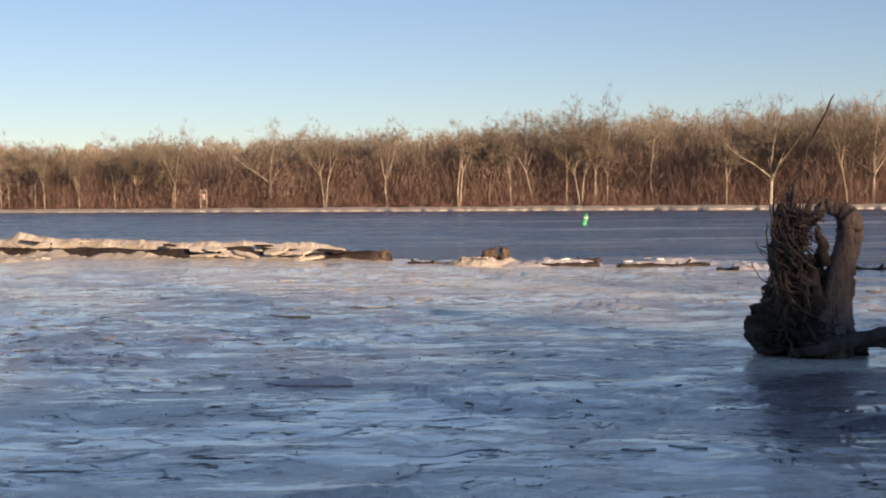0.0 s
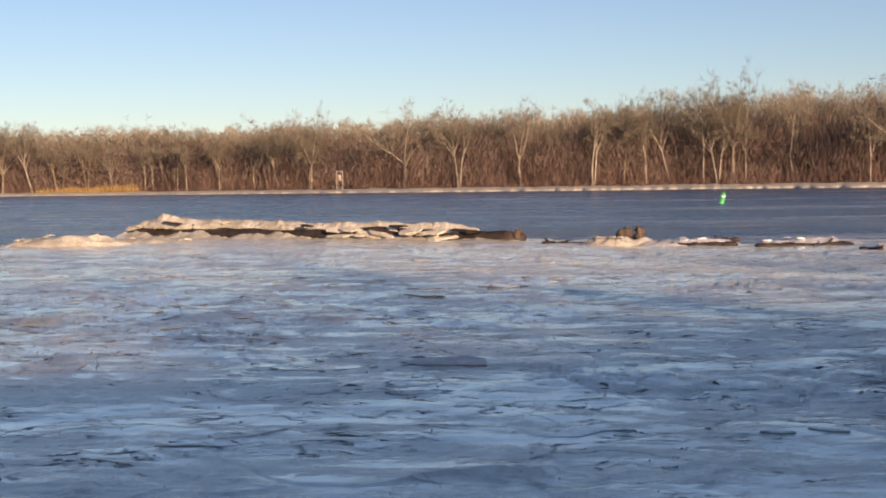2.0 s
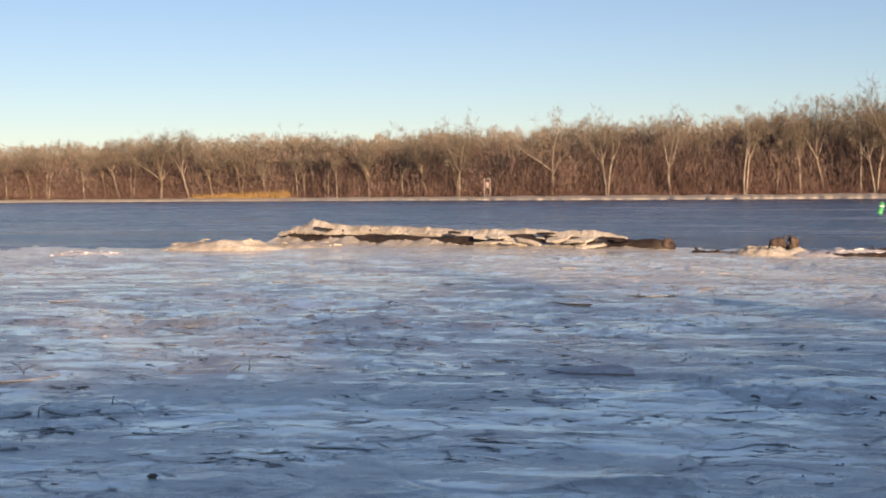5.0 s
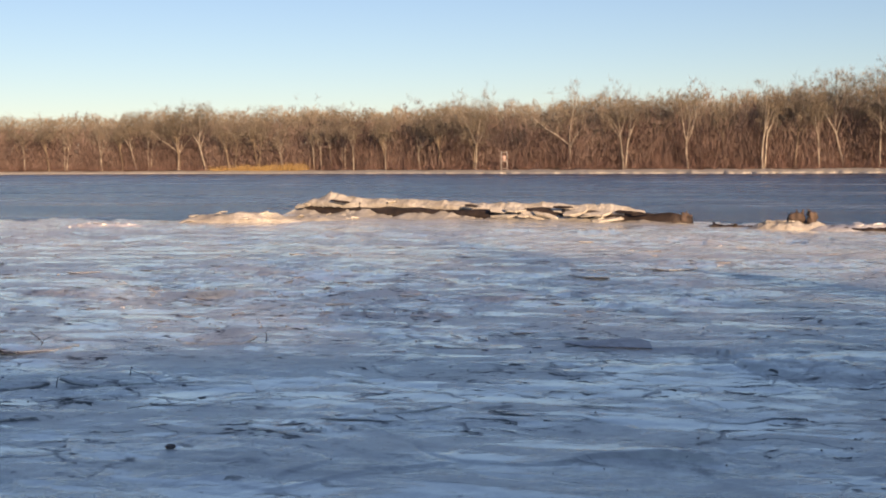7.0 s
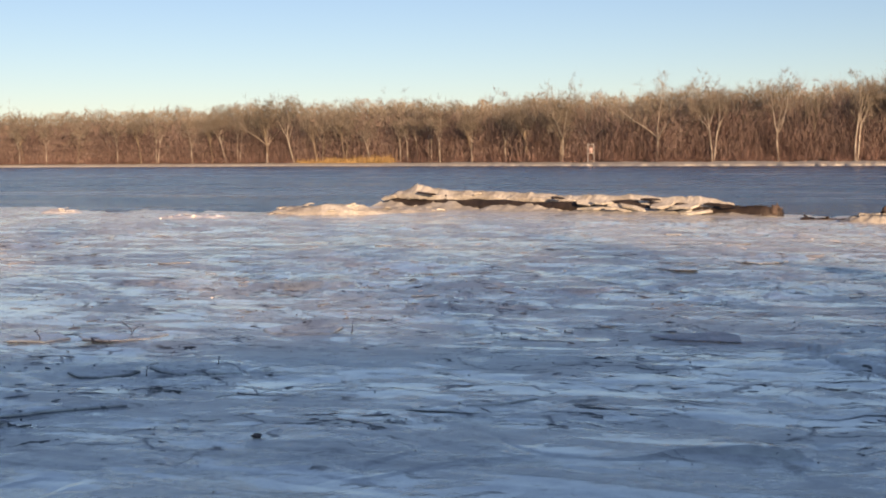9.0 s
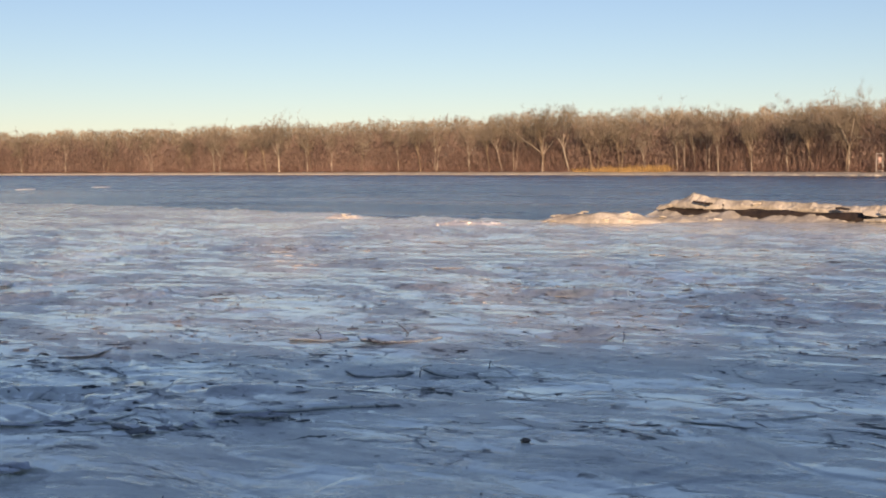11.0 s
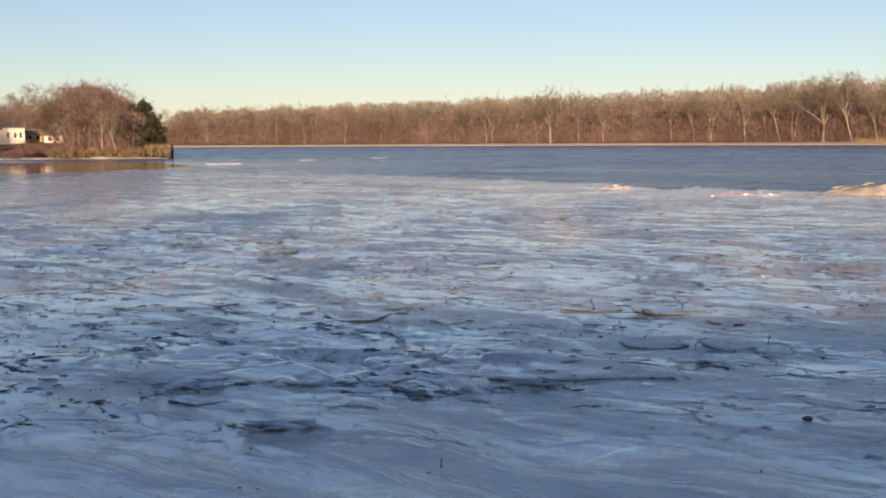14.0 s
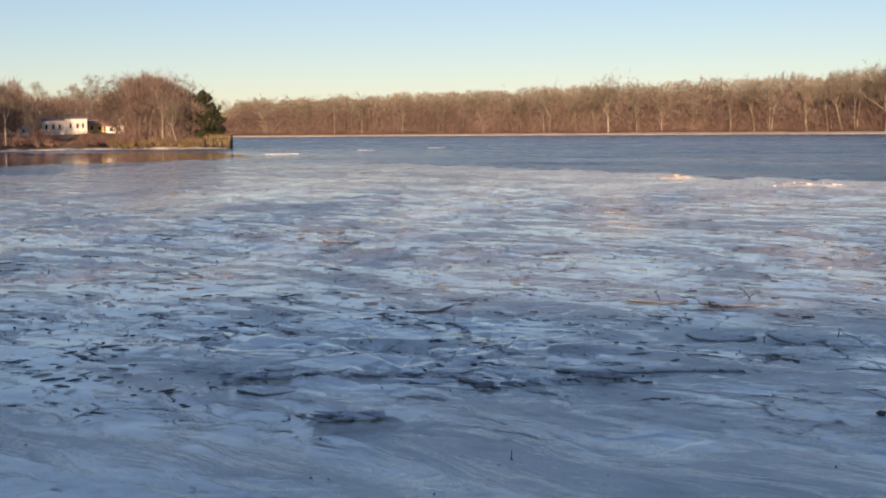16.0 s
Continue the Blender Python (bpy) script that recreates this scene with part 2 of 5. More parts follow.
MAT_TWIG = plain("bare_twigs", (0.16, 0.135, 0.105), (0.27, 0.235, 0.18), 0.25, 0.9, 0, 0, 0.25)
MAT_WOODS = plain("distant_bare_woods", (0.13, 0.090, 0.077), (0.22, 0.16, 0.135), 0.06, 0.9, 0, 0, 0.45, islands=True)
MAT_CANOPY = plain("treetop_twigs", (0.165, 0.14, 0.11), (0.27, 0.235, 0.18), 0.06, 0.9, 0, 0, 0.35, islands=True)
MAT_BRUSH = plain("reddish_brush", (0.14, 0.085, 0.072), (0.24, 0.152, 0.125), 0.12, 0.9, 0, 0, 0.4, islands=True)
MAT_REED = plain("dry_reeds", (0.34, 0.215, 0.085), (0.50, 0.34, 0.15), 0.4, 0.9, 0, 0, 0.3, islands=True)
MAT_SEDGE = plain("dull_dry_sedge", (0.17, 0.125, 0.065), (0.29, 0.22, 0.115), 0.4, 0.9, 0, 0, 0.3, islands=True)
MAT_MARKER = plain("weathered_post_paint", (0.30, 0.28, 0.26), (0.44, 0.42, 0.39), 1.2, 0.6, 0.2, 0.01, 0.05)
MAT_EARTH = plain("leaf_litter_earth", (0.11, 0.075, 0.05), (0.22, 0.15, 0.095), 0.08, 0.95, 0.4, 0.1, 0.0)
MAT_PINE = plain("pine_needles", (0.022, 0.028, 0.014), (0.065, 0.07, 0.038), 0.7, 0.8, 0, 0, 0.4, islands=True)
MAT_WHITE = plain("white_siding", (0.66, 0.62, 0.55), (0.80, 0.77, 0.70), 0.8, 0.6, 0.2, 0.01, 0.05, grain=(0.4, 0.4, 3))
MAT_PINKROOF = plain("weathered_pinkish_roof", (0.34, 0.20, 0.16), (0.48, 0.33, 0.27), 0.8, 0.85, 0.3, 0.02, 0.05)
MAT_GREYROOF = plain("grey_roofing", (0.16, 0.155, 0.15), (0.27, 0.26, 0.25), 0.9, 0.85, 0.3, 0.02, 0.05)
MAT_YELLOW = plain("yellow_painted_boards", (0.55, 0.38, 0.10), (0.68, 0.50, 0.18), 0.9, 0.7, 0.2, 0.01, 0.05)
MAT_GLASS = plain("dark_window_glass", (0.03, 0.035, 0.04), (0.06, 0.065, 0.07), 0.5, 0.1, 0, 0, 0.05, spec=0.5)
MAT_GREEN = plain("green_buoy_paint", (0.02, 0.36, 0.14), (0.04, 0.55, 0.24), 1.5, 0.5, 0.1, 0.01, 0.0)
MAT_BAND = plain("pale_reflective_band", (0.60, 0.75, 0.66), (0.72, 0.86, 0.78), 2.0, 0.4, 0, 0, 0.0)
MAT_PAINT = plain("white_post_paint", (0.52, 0.49, 0.45), (0.66, 0.63, 0.59), 1.2, 0.6, 0.2, 0.01, 0.05)
MAT_RED = plain("faded_red_panel", (0.40, 0.27, 0.23), (0.50, 0.36, 0.32), 1.5, 0.6, 0, 0, 0.0)
MAT_STONE = plain("brown_stone", (0.14, 0.098, 0.08), (0.25, 0.18, 0.145), 6.0, 0.8, 0.7, 0.02, 0.2)


# ---- building helpers ----
def azimuth(turn, far, z=0.0):
    """A place by its turn to the left of +y in degrees and its distance from the eye's foot."""
    return (-math.sin(radians(turn)) * far, math.cos(radians(turn)) * far, z)


class Soup:
    """Vertices and faces of one mesh, gathered piece by piece."""

    def __init__(self):
        self.points, self.tris, self.quads, self.count = [], [], [], 0

    def add(self, points, tris=None, quads=None):
        points = np.asarray(points, float)
        if tris is not None and len(tris):
            self.tris.append(np.asarray(tris) + self.count)
        if quads is not None and len(quads):
            self.quads.append(np.asarray(quads) + self.count)
        self.points.append(points)
        self.count += len(points)

    def arrays(self):
        t = np.concatenate(self.tris) if self.tris else np.zeros((0, 3), int)
        q = np.concatenate(self.quads) if self.quads else np.zeros((0, 4), int)
        return np.concatenate(self.points), t, q

    def mesh(self, name, material, smooth=True):
        p, t, q = self.arrays()
        me = bpy.data.meshes.new(name)
        me.from_pydata(p.tolist(), [], t.tolist() + q.tolist())
        me.materials.append(material)
        if smooth:
            me.polygons.foreach_set("use_smooth", np.ones(len(me.polygons), bool))
        me.update()
        return me


def part(name, shape, material, parent=None, label="", smooth=True):
    """Links a Soup or a bmesh as one mesh object, under a thing or a part."""
    if isinstance(shape, Soup):
        me = shape.mesh(name, material, smooth)
    else:
        me = bpy.data.meshes.new(name)
        shape.to_mesh(me)
        shape.free()
        me.materials.append(material)
    ob = new(name, me)
    if parent is not None:
        ob.parent = parent
    return tagged(ob, label) if label else ob


def tube(soup, path, radii, sides=6, rng=None, rough=0.0, cap=True):
    """A tapered tube along a path; rough: how uneven its surface is, as a share of the radius."""
    path = np.asarray(path, float)
    radii = np.broadcast_to(np.asarray(radii, float), len(path))
    along = np.gradient(path, axis=0)
    along /= np.linalg.norm(along, axis=1)[:, None] + 1e-9
    ref = np.eye(3)[np.argmin(abs(along).max(0))]
    u = np.cross(along, ref)
    u /= np.linalg.norm(u, axis=1)[:, None] + 1e-9
    v = np.cross(along, u)
    a = np.arange(sides) * 2 * np.pi / sides
    r = radii[:, None] * np.ones(sides)
    if rng is not None and rough:
        r = r * (1 + rough * rng.uniform(-1, 1, r.shape))
    pts = path[:, None] + r[..., None] * (np.cos(a)[None, :, None] * u[:, None] + np.sin(a)[None, :, None] * v[:, None])
    n = len(path)
    i, j = np.meshgrid(np.arange(n - 1), np.arange(sides), indexing="ij")
    k = (j + 1) % sides
    quads = np.stack([i * sides + j, i * sides + k, (i + 1) * sides + k, (i + 1) * sides + j], -1).reshape(-1, 4)
    pts = pts.reshape(-1, 3)
    tris = []
    if cap:
        pts = np.concatenate([pts, path[:1], path[-1:]])
        for s in range(sides):
            tris.append((n * sides, (s + 1) % sides, s))
            tris.append((n * sides + 1, (n - 1) * sides + s, (n - 1) * sides + (s + 1) % sides))
    soup.add(pts, tris, quads)


def box(soup, x0, y0, z0, x1, y1, z1):
    p = [(x, y, z) for z in (z0, z1) for y in (y0, y1) for x in (x0, x1)]
    soup.add(p, None, [(0, 2, 3, 1), (4, 5, 7, 6), (0, 1, 5, 4), (2, 6, 7, 3), (0, 4, 6, 2), (1, 3, 7, 5)])


def thing(name, at, turn, label, category, group=""):
    ob = new(name)
    ob.matrix_world = pose(*at, 0, 0, turn)
    return tagged(ob, label, category, group)


LATTICE = np.random.default_rng(7).uniform(-1, 1, (256, 256))


def value_noise(x, y, seed=0):
    x, y = np.asarray(x, float) + seed * 17.31, np.asarray(y, float) + seed * 41.77
    ix, iy = np.floor(x).astype(int), np.floor(y).astype(int)
    fx, fy = x - ix, y - iy
    fx, fy = fx * fx * (3 - 2 * fx), fy * fy * (3 - 2 * fy)
    a, b = LATTICE[ix % 256, iy % 256], LATTICE[(ix + 1) % 256, iy % 256]
    c, d = LATTICE[ix % 256, (iy + 1) % 256], LATTICE[(ix + 1) % 256, (iy + 1) % 256]
    return (a * (1 - fx) + b * fx) * (1 - fy) + (c * (1 - fx) + d * fx) * fy


def fractal(x, y, octaves=4, seed=0):
    out, amp = 0.0, 1.0
    for o in range(octaves):
        out = out + amp * value_noise(np.asarray(x) * 2**o, np.asarray(y) * 2**o, seed + o)
        amp *= 0.5
    return out


def plates(x, y, seed=0):
    """Irregular cells: each place's cell value (-1 to 1), its tilt value and its distance to the cell's edge."""
    x, y = np.asarray(x, float), np.asarray(y, float)
    ix, iy = np.floor(x).astype(int), np.floor(y).astype(int)
    d1, d2 = np.full(x.shape, 9.0), np.full(x.shape, 9.0)
    value, tilt = np.zeros(x.shape), np.zeros(x.shape)
    for ox in (-1, 0, 1):
        for oy in (-1, 0, 1):
            cx, cy = ix + ox, iy + oy
            h1 = LATTICE[(cx * 7 + seed) % 256, (cy * 13 + 5) % 256]
            h2 = LATTICE[(cx * 11 + 3) % 256, (cy * 5 + seed) % 256]
            px, py = cx + 0.5 + 0.48 * h1, cy + 0.5 + 0.48 * h2
            d = np.hypot(x - px, y - py)
            near = d < d1
            d2 = np.where(near, d1, np.minimum(d2, d))
            value = np.where(near, LATTICE[(cx * 3 + 11) % 256, (cy * 9 + seed) % 256], value)
            tilt = np.where(near, (x - px) * h2 + (y - py) * h1, tilt)
            d1 = np.where(near, d, d1)
    return value, tilt, d2 - d1


def smooth(v, lo, hi):
    t = np.clip((v - lo) / (hi - lo), 0, 1)
    return t * t * (3 - 2 * t)


def grid_faces(rows, columns, closed=False):
    i, j = np.meshgrid(np.arange(rows - 1), np.arange(columns if closed else columns - 1), indexing="ij")
    k = (j + 1) % columns
    return np.stack([i * columns + j, i * columns + k, (i + 1) * columns + k, (i + 1) * columns + j], -1).reshape(-1, 4)


# ---- the lie of the land ----
BANK = [(-180, 240), (-25, 240), (-17, 246), (-11, 252), (0, 275), (9, 310), (17, 365), (27, 465), (36, 560), (45, 665), (52, 765), (60, 900), (75, 900), (180, 900)]
POINT = [(50, 400), (52.2, 196), (52.6, 185), (54, 186), (57, 192), (60.5, 190), (63.7, 171), (70, 140), (80, 95), (95, 50)]
ICE_EDGE = [(-90, 41), (-25, 41), (-12, 42), (-2, 43.8), (2.2, 46.2), (10, 51), (16, 55), (19.4, 57), (22, 51.5), (26, 52), (30, 55), (33, 59), (38, 68), (45, 83), (52, 98), (54.5, 100), (57, 84), (60, 73), (66, 66), (80, 60), (100, 40)]


def bank_at(turn):
    return np.interp(turn, *zip(*BANK)) + 3.0 * fractal(np.asarray(turn) * 0.31, 0 * np.asarray(turn), 3, 3)


def point_at(turn):
    return np.interp(turn, *zip(*POINT)) + 1.5 * fractal(np.asarray(turn) * 0.7, 0 * np.asarray(turn), 3, 5)


def land(turn, far):
    """The ground's height by turn and distance."""
    turn, far = np.asarray(turn, float), np.asarray(far, float)
    x, y = -np.sin(np.radians(turn)) * far, np.cos(np.radians(turn)) * far
    past = far - bank_at(turn)
    rough = 0.25 * fractal(x * 0.11, y * 0.11, 3, 2)
    height = -1.6 + 1.9 * smooth(past, -3, 6) + 1.6 * smooth(past, 4, 16) + (rough + 0.2) * smooth(past, 3, 12)
    hill = np.interp(turn, [-30, 0, 12, 30, 60], [17, 15, 10, 4, 3])
    height = height + hill * smooth(past, 70, 260) * (1 + 0.25 * fractal(turn * 0.09, 0 * turn, 2, 9))
    in_point = (turn > 52.2) & (turn < 130)
    inland = far - point_at(turn)
    rise = -1.6 + 2.3 * smooth(inland, -3, 4) + 1.4 * smooth(inland, 2, 40) + rough * smooth(inland, 2, 8)
    rise = rise * smooth(turn, 52.2, 52.9) - 1.6 * (1 - smooth(turn, 52.2, 52.9))
    height = np.where(in_point, np.maximum(height, rise), height)
    shore = 1.6 + 0.55 * np.maximum(0, x - 7) * (x < 60) + 29 * (x >= 60) - y + 0.3 * value_noise(x * 0.5, y * 0.5, 4)
    near = -1.6 + 1.6 * smooth(shore, -2.5, 0) + 0.36 * smooth(shore, 0, 1.6) + 0.25 * smooth(shore, 3, 8) + 0.12 * rough
    # the last term adds an unseen 13 m rise that blocks low sun
    near = near + (0.6 + 0.3 * fractal(x * 0.15, 0 * x, 4, 19)) * smooth(shore, 4, 13) + 13 * smooth(shore, 28, 58)
    return np.maximum(height, near)


def on_land(turn, far):
    return azimuth(turn, far, float(land(turn, far)))


# ground: one sheet all round, fine where it shows
turns = np.concatenate([np.arange(-180, -30, 2), np.arange(-30, 76, 0.4), np.arange(76, 180, 2)])
near_rows = np.concatenate([[0.01], np.geomspace(0.8, 30, 26)])  # shore and foot of the eye
shares = np.linspace(0, 1, 62)[1:]
past_rows = [-12, -8, -5, -3, -1, 1, 3, 5, 7, 9, 12, 16, 22, 32, 50, 70, 95, 125, 160, 200, 260, 400, 800, 1800, 3400]
far_rows = [np.full(len(turns), r) for r in near_rows]
far_rows += [30 + s * (bank_at(turns) - 16 - 30) for s in shares]
far_rows += [bank_at(turns) + p for p in past_rows]
far_grid = np.array(far_rows)
turn_grid = np.broadcast_to(turns, far_grid.shape)
ground_soup = Soup()
ground_soup.add(np.stack([-np.sin(np.radians(turn_grid)) * far_grid, np.cos(np.radians(turn_grid)) * far_grid, land(turn_grid, far_grid)], -1).reshape(-1, 3),
                None, grid_faces(len(far_grid), len(turns), True)[:, ::-1])
tagged(part("ground", ground_soup, MAT_EARTH), "brown leaf-littered river bed and wooded banks", "ground", kind="structure")

# water: a sheet under the ice, out to both banks
water_soup = Soup()
w_turn = np.arange(-180, 180, 1.0)
w_far = np.array([np.full(len(w_turn), r) for r in (2.0, 30.0, 60.0, 120.0, 240.0)] + [bank_at(w_turn) * 1.0 + 12])
w_t = np.broadcast_to(w_turn, w_far.shape)
water_soup.add(np.stack([-np.sin(np.radians(w_t)) * w_far, np.cos(np.radians(w_t)) * w_far, 0 * w_far - 0.06], -1).reshape(-1, 3), None,
               grid_faces(len(w_far), len(w_turn), True)[:, ::-1])
tagged(part("water", water_soup, MAT_WATER), "rippled open blue river water with skim ice", "water", kind="structure")


# shore ice: frozen plates, wavelets and rough brash near the edge
def ice_height(x, y):
    far, turn = np.hypot(x, y), np.degrees(np.arctan2(-x, y))
    wx, wy = x + 0.35 * value_noise(x * 1.3, y * 1.3, 21), y + 0.35 * value_noise(x * 1.3, y * 1.3, 22)
    value, tilt, edge = plates(wx * 0.55, wy * 0.8, 3)
    jam = smooth(fractal(x * 0.16, y * 0.22, 3, 11) + 0.25 * smooth(far, 9, 16), -0.1, 0.5)
    rough = jam * (0.020 * value + 0.075 * tilt * (value > -0.2)) * smooth(edge, 0.0, 0.05)
    small, small_tilt, small_edge = plates(wx * 2.3, wy * 2.9, 9)
    rough = rough + jam * (0.009 * small + 0.028 * small_tilt) * smooth(small_edge, 0.0, 0.1)
    swell = 0.012 * fractal(x * 0.7, y * 1.1, 4, 14)
    brash_zone = smooth(turn, 30, 44) * smooth(far, 26, 42) * (1 - smooth(turn, 53.5, 56))
    b_value, b_tilt, _ = plates(x * 1.5, y * 1.5, 17)
    return rough * (1 - 0.6 * smooth(far, 40, 60)) + swell + brash_zone * (0.006 * b_value + 0.009 * b_tilt)


i_turn = np.concatenate([np.arange(-90, -22, 2.0), np.arange(-22, 67, 0.10), np.arange(67, 100, 2.0)])
limit = np.interp(i_turn, *zip(*ICE_EDGE)) * (1 + 0.05 * fractal(i_turn * 0.45, 0 * i_turn, 5, 6))
steps = 1 / np.linspace(1 / 6.2, 1 / 128.0, 320)
steps = np.concatenate([[1.2, 2.5, 4.0, 5.2], steps])
i_far = np.minimum(steps[:, None], limit[None])
i_t = np.broadcast_to(i_turn, i_far.shape)
ix, iy = -np.sin(np.radians(i_t)) * i_far, np.cos(np.radians(i_t)) * i_far
iz = ice_height(ix, iy) - 0.12 * (1 - smooth(limit[None] - i_far, 0.0, 0.6))
ice_soup = Soup()
ice_soup.add(np.stack([ix, iy, iz], -1).reshape(-1, 3), None, grid_faces(len(i_far), len(i_turn))[:, ::-1])
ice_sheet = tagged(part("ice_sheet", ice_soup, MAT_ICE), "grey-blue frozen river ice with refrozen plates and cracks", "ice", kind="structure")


def ice_z(x, y):
    return float(ice_height(np.array([x]), np.array([y]))[0])


# far shore ice: a snow-covered shelf along the bank, and one along the point
def shelf(name, turns_, edge_of, label, rise=0.55, width=7.0, patchy=0.10):
    rng = np.random.default_rng(31)
    e = edge_of(turns_)
    reach = [-0.6, 0.0, 0.15, 0.5, 1.6, 3.5, width, width + 3]
    low = min(1.0, rise / 0.5)
    lift = [-0.25, 0.05, 0.24 * low, 0.30 * low, 0.38 * low, rise * 0.8, rise, rise - 0.5]
    rows = []
    for off, z in zip(reach, lift):
        f = e - 5 + off + 0.9 * fractal(turns_ * 5.0, 0 * turns_, 4, 8)
        zz = z + (patchy * (fractal(turns_ * 2.3, off + 0 * turns_, 5, 12) - (1 - low)) + 0.05 * rng.uniform(-1, 1, len(turns_))) * (0.1 * low < z)
        rows.append(np.stack([-np.sin(np.radians(turns_)) * f, np.cos(np.radians(turns_)) * f, zz], -1))
    s = Soup()
    s.add(np.array(rows).reshape(-1, 3), None, grid_faces(len(rows), len(turns_))[:, ::-1])
    return tagged(part(name, s, MAT_SNOW), label, "ice", kind="structure")


shelf("shore_ice_far", np.arange(-26, 62, 0.12), bank_at, "white snow-covered ice shelf along the wooded far bank", 0.85, 7.0, 0.11)
shelf("shore_ice_point", np.arange(52.6, 75, 0.15), point_at, "broken white ice shelf along the wooded point", 0.20, 3.6, 0.16)


# ---- trees ----
def unit(v):
    v = np.asarray(v, float)
    return v / (np.linalg.norm(v) + 1e-9)


def bent_path(rng, start, way, length, steps, wobble, lift):
    pts, way = [np.array(start, float)], unit(way)
    for _ in range(steps):
        way = unit(way + rng.normal(0, wobble, 3) + np.array([0, 0, lift]))
        pts.append(pts[-1] + way * length / steps)
    return np.array(pts), way


def aside(rng, way, angle):
    """A direction that leaves way by about that many degrees."""
    side = unit(np.cross(way, rng.normal(0, 1, 3)))
    return unit(way * math.cos(radians(angle)) + side * math.sin(radians(angle)))


def twigs(soup, rng, start, way, count, length, width, spread=0.75):
    base = np.asarray(start) + rng.normal(0, 0.12 * length, (count, 3))
    d = np.asarray(way)[None] + rng.normal(0, spread, (count, 3)) + np.array([0, 0, 0.25])
    d /= np.linalg.norm(d, axis=1)[:, None]
    side = np.cross(d, rng.normal(0, 1, (count, 3)))
    side *= width / (np.linalg.norm(side, axis=1)[:, None] + 1e-9)
    tip = base + d * length * rng.uniform(0.5, 1.2, (count, 1))
    pts = np.stack([base - side * 0.5, base + side * 0.5, tip], 1).reshape(-1, 3)
    soup.add(pts, np.arange(count * 3).reshape(-1, 3))


def grow(seed, height, fork, limbs, spread, stems=1, lean=0.0, girth=0.30, boughs=6, branches=6, sprays=13, twig_width=0.05, low=False):
    """Trunk and main limbs, and the finer branches and twigs, of a bare tree. fork: the share of the height at which the limbs begin."""
    rng = np.random.default_rng(seed)
    trunks, arms, crown = [], [], Soup()
    for s in range(stems):
        trunk = Soup()
        trunks.append(trunk)
        foot = np.array([0.55 * s - 0.27 * (stems - 1), 0.2 * s, -0.3])
        way = unit((lean + (s - (stems - 1) / 2) * 0.16 + rng.normal(0, 0.03), rng.normal(0, 0.04), 1))
        size = height * (1 if s == 0 else rng.uniform(0.85, 0.97))
        path, way = bent_path(rng, foot, way, size * fork, 6, 0.045, 0.02)
        g = girth * (1 if stems == 1 else 0.72)
        radii = np.linspace(g, g * 0.62, 7)
        radii[0] *= 1.35
        tube(trunk, path, radii, 5 if low else 7, rng, 0.08, False)
        # the leader, and the limbs round it
        for k in range(limbs):
            tall = k == 0
            at = path[-1] if k < limbs * 0.6 else path[-2] + (path[-1] - path[-2]) * rng.uniform(0, 1)
            out = aside(rng, way, rng.uniform(4, 10) if tall else spread * rng.uniform(0.6, 1.15))
            length = size * (1 - fork) * (0.95 if tall else rng.uniform(0.62, 0.92))
            limb, out = bent_path(rng, at, out, length, 5, 0.10, 0.05)
            arms.append(Soup())
            tube(arms[-1], limb, np.linspace(g * (0.55 if tall else 0.42), g * 0.09, 6), 4 if low else 5, None, 0, False)
            for b in range(boughs):
                f = rng.uniform(0.22, 1.0)
                i = min(int(f * 5), 4)
                p = limb[i] + (limb[i + 1] - limb[i]) * (f * 5 - i)
                d = aside(rng, unit(limb[i + 1] - limb[i]), rng.uniform(25, 62))
                blen = length * (0.50 - 0.22 * f) * rng.uniform(0.7, 1.2)
                bough, d = bent_path(rng, p, d, blen, 3, 0.16, 0.07)
                tube(crown, bough, np.linspace(g * 0.16, g * 0.05, 4), 3, None, 0, False)
                for c in range(branches):
                    q = bough[1 + c % 3]
                    e = aside(rng, d, rng.uniform(20, 65))
                    clen = blen * rng.uniform(0.35, 0.6)
                    fine, e = bent_path(rng, q, e, clen, 1, 0.1, 0.06)
                    if not low:
                        tube(crown, fine, [g * 0.07, g * 0.03], 3, None, 0, False)
                    twigs(crown, rng, fine[1], e, int(sprays * 1.3), clen * 0.95, twig_width * 0.9)
    return trunks, arms, crown


def make_tree(name, seed, bark, label, category="tree", **form):
    trunks, arms, crown = grow(seed, 20.0, **form)
    ob = tagged(new(name), label, category, "bare trees along the river")
    for s in trunks:
        part("trunk", s, bark, ob)
    for s in arms:
        part("limb", s, bark, ob)
    part("crown", crown, MAT_TWIG, ob)
    return ob


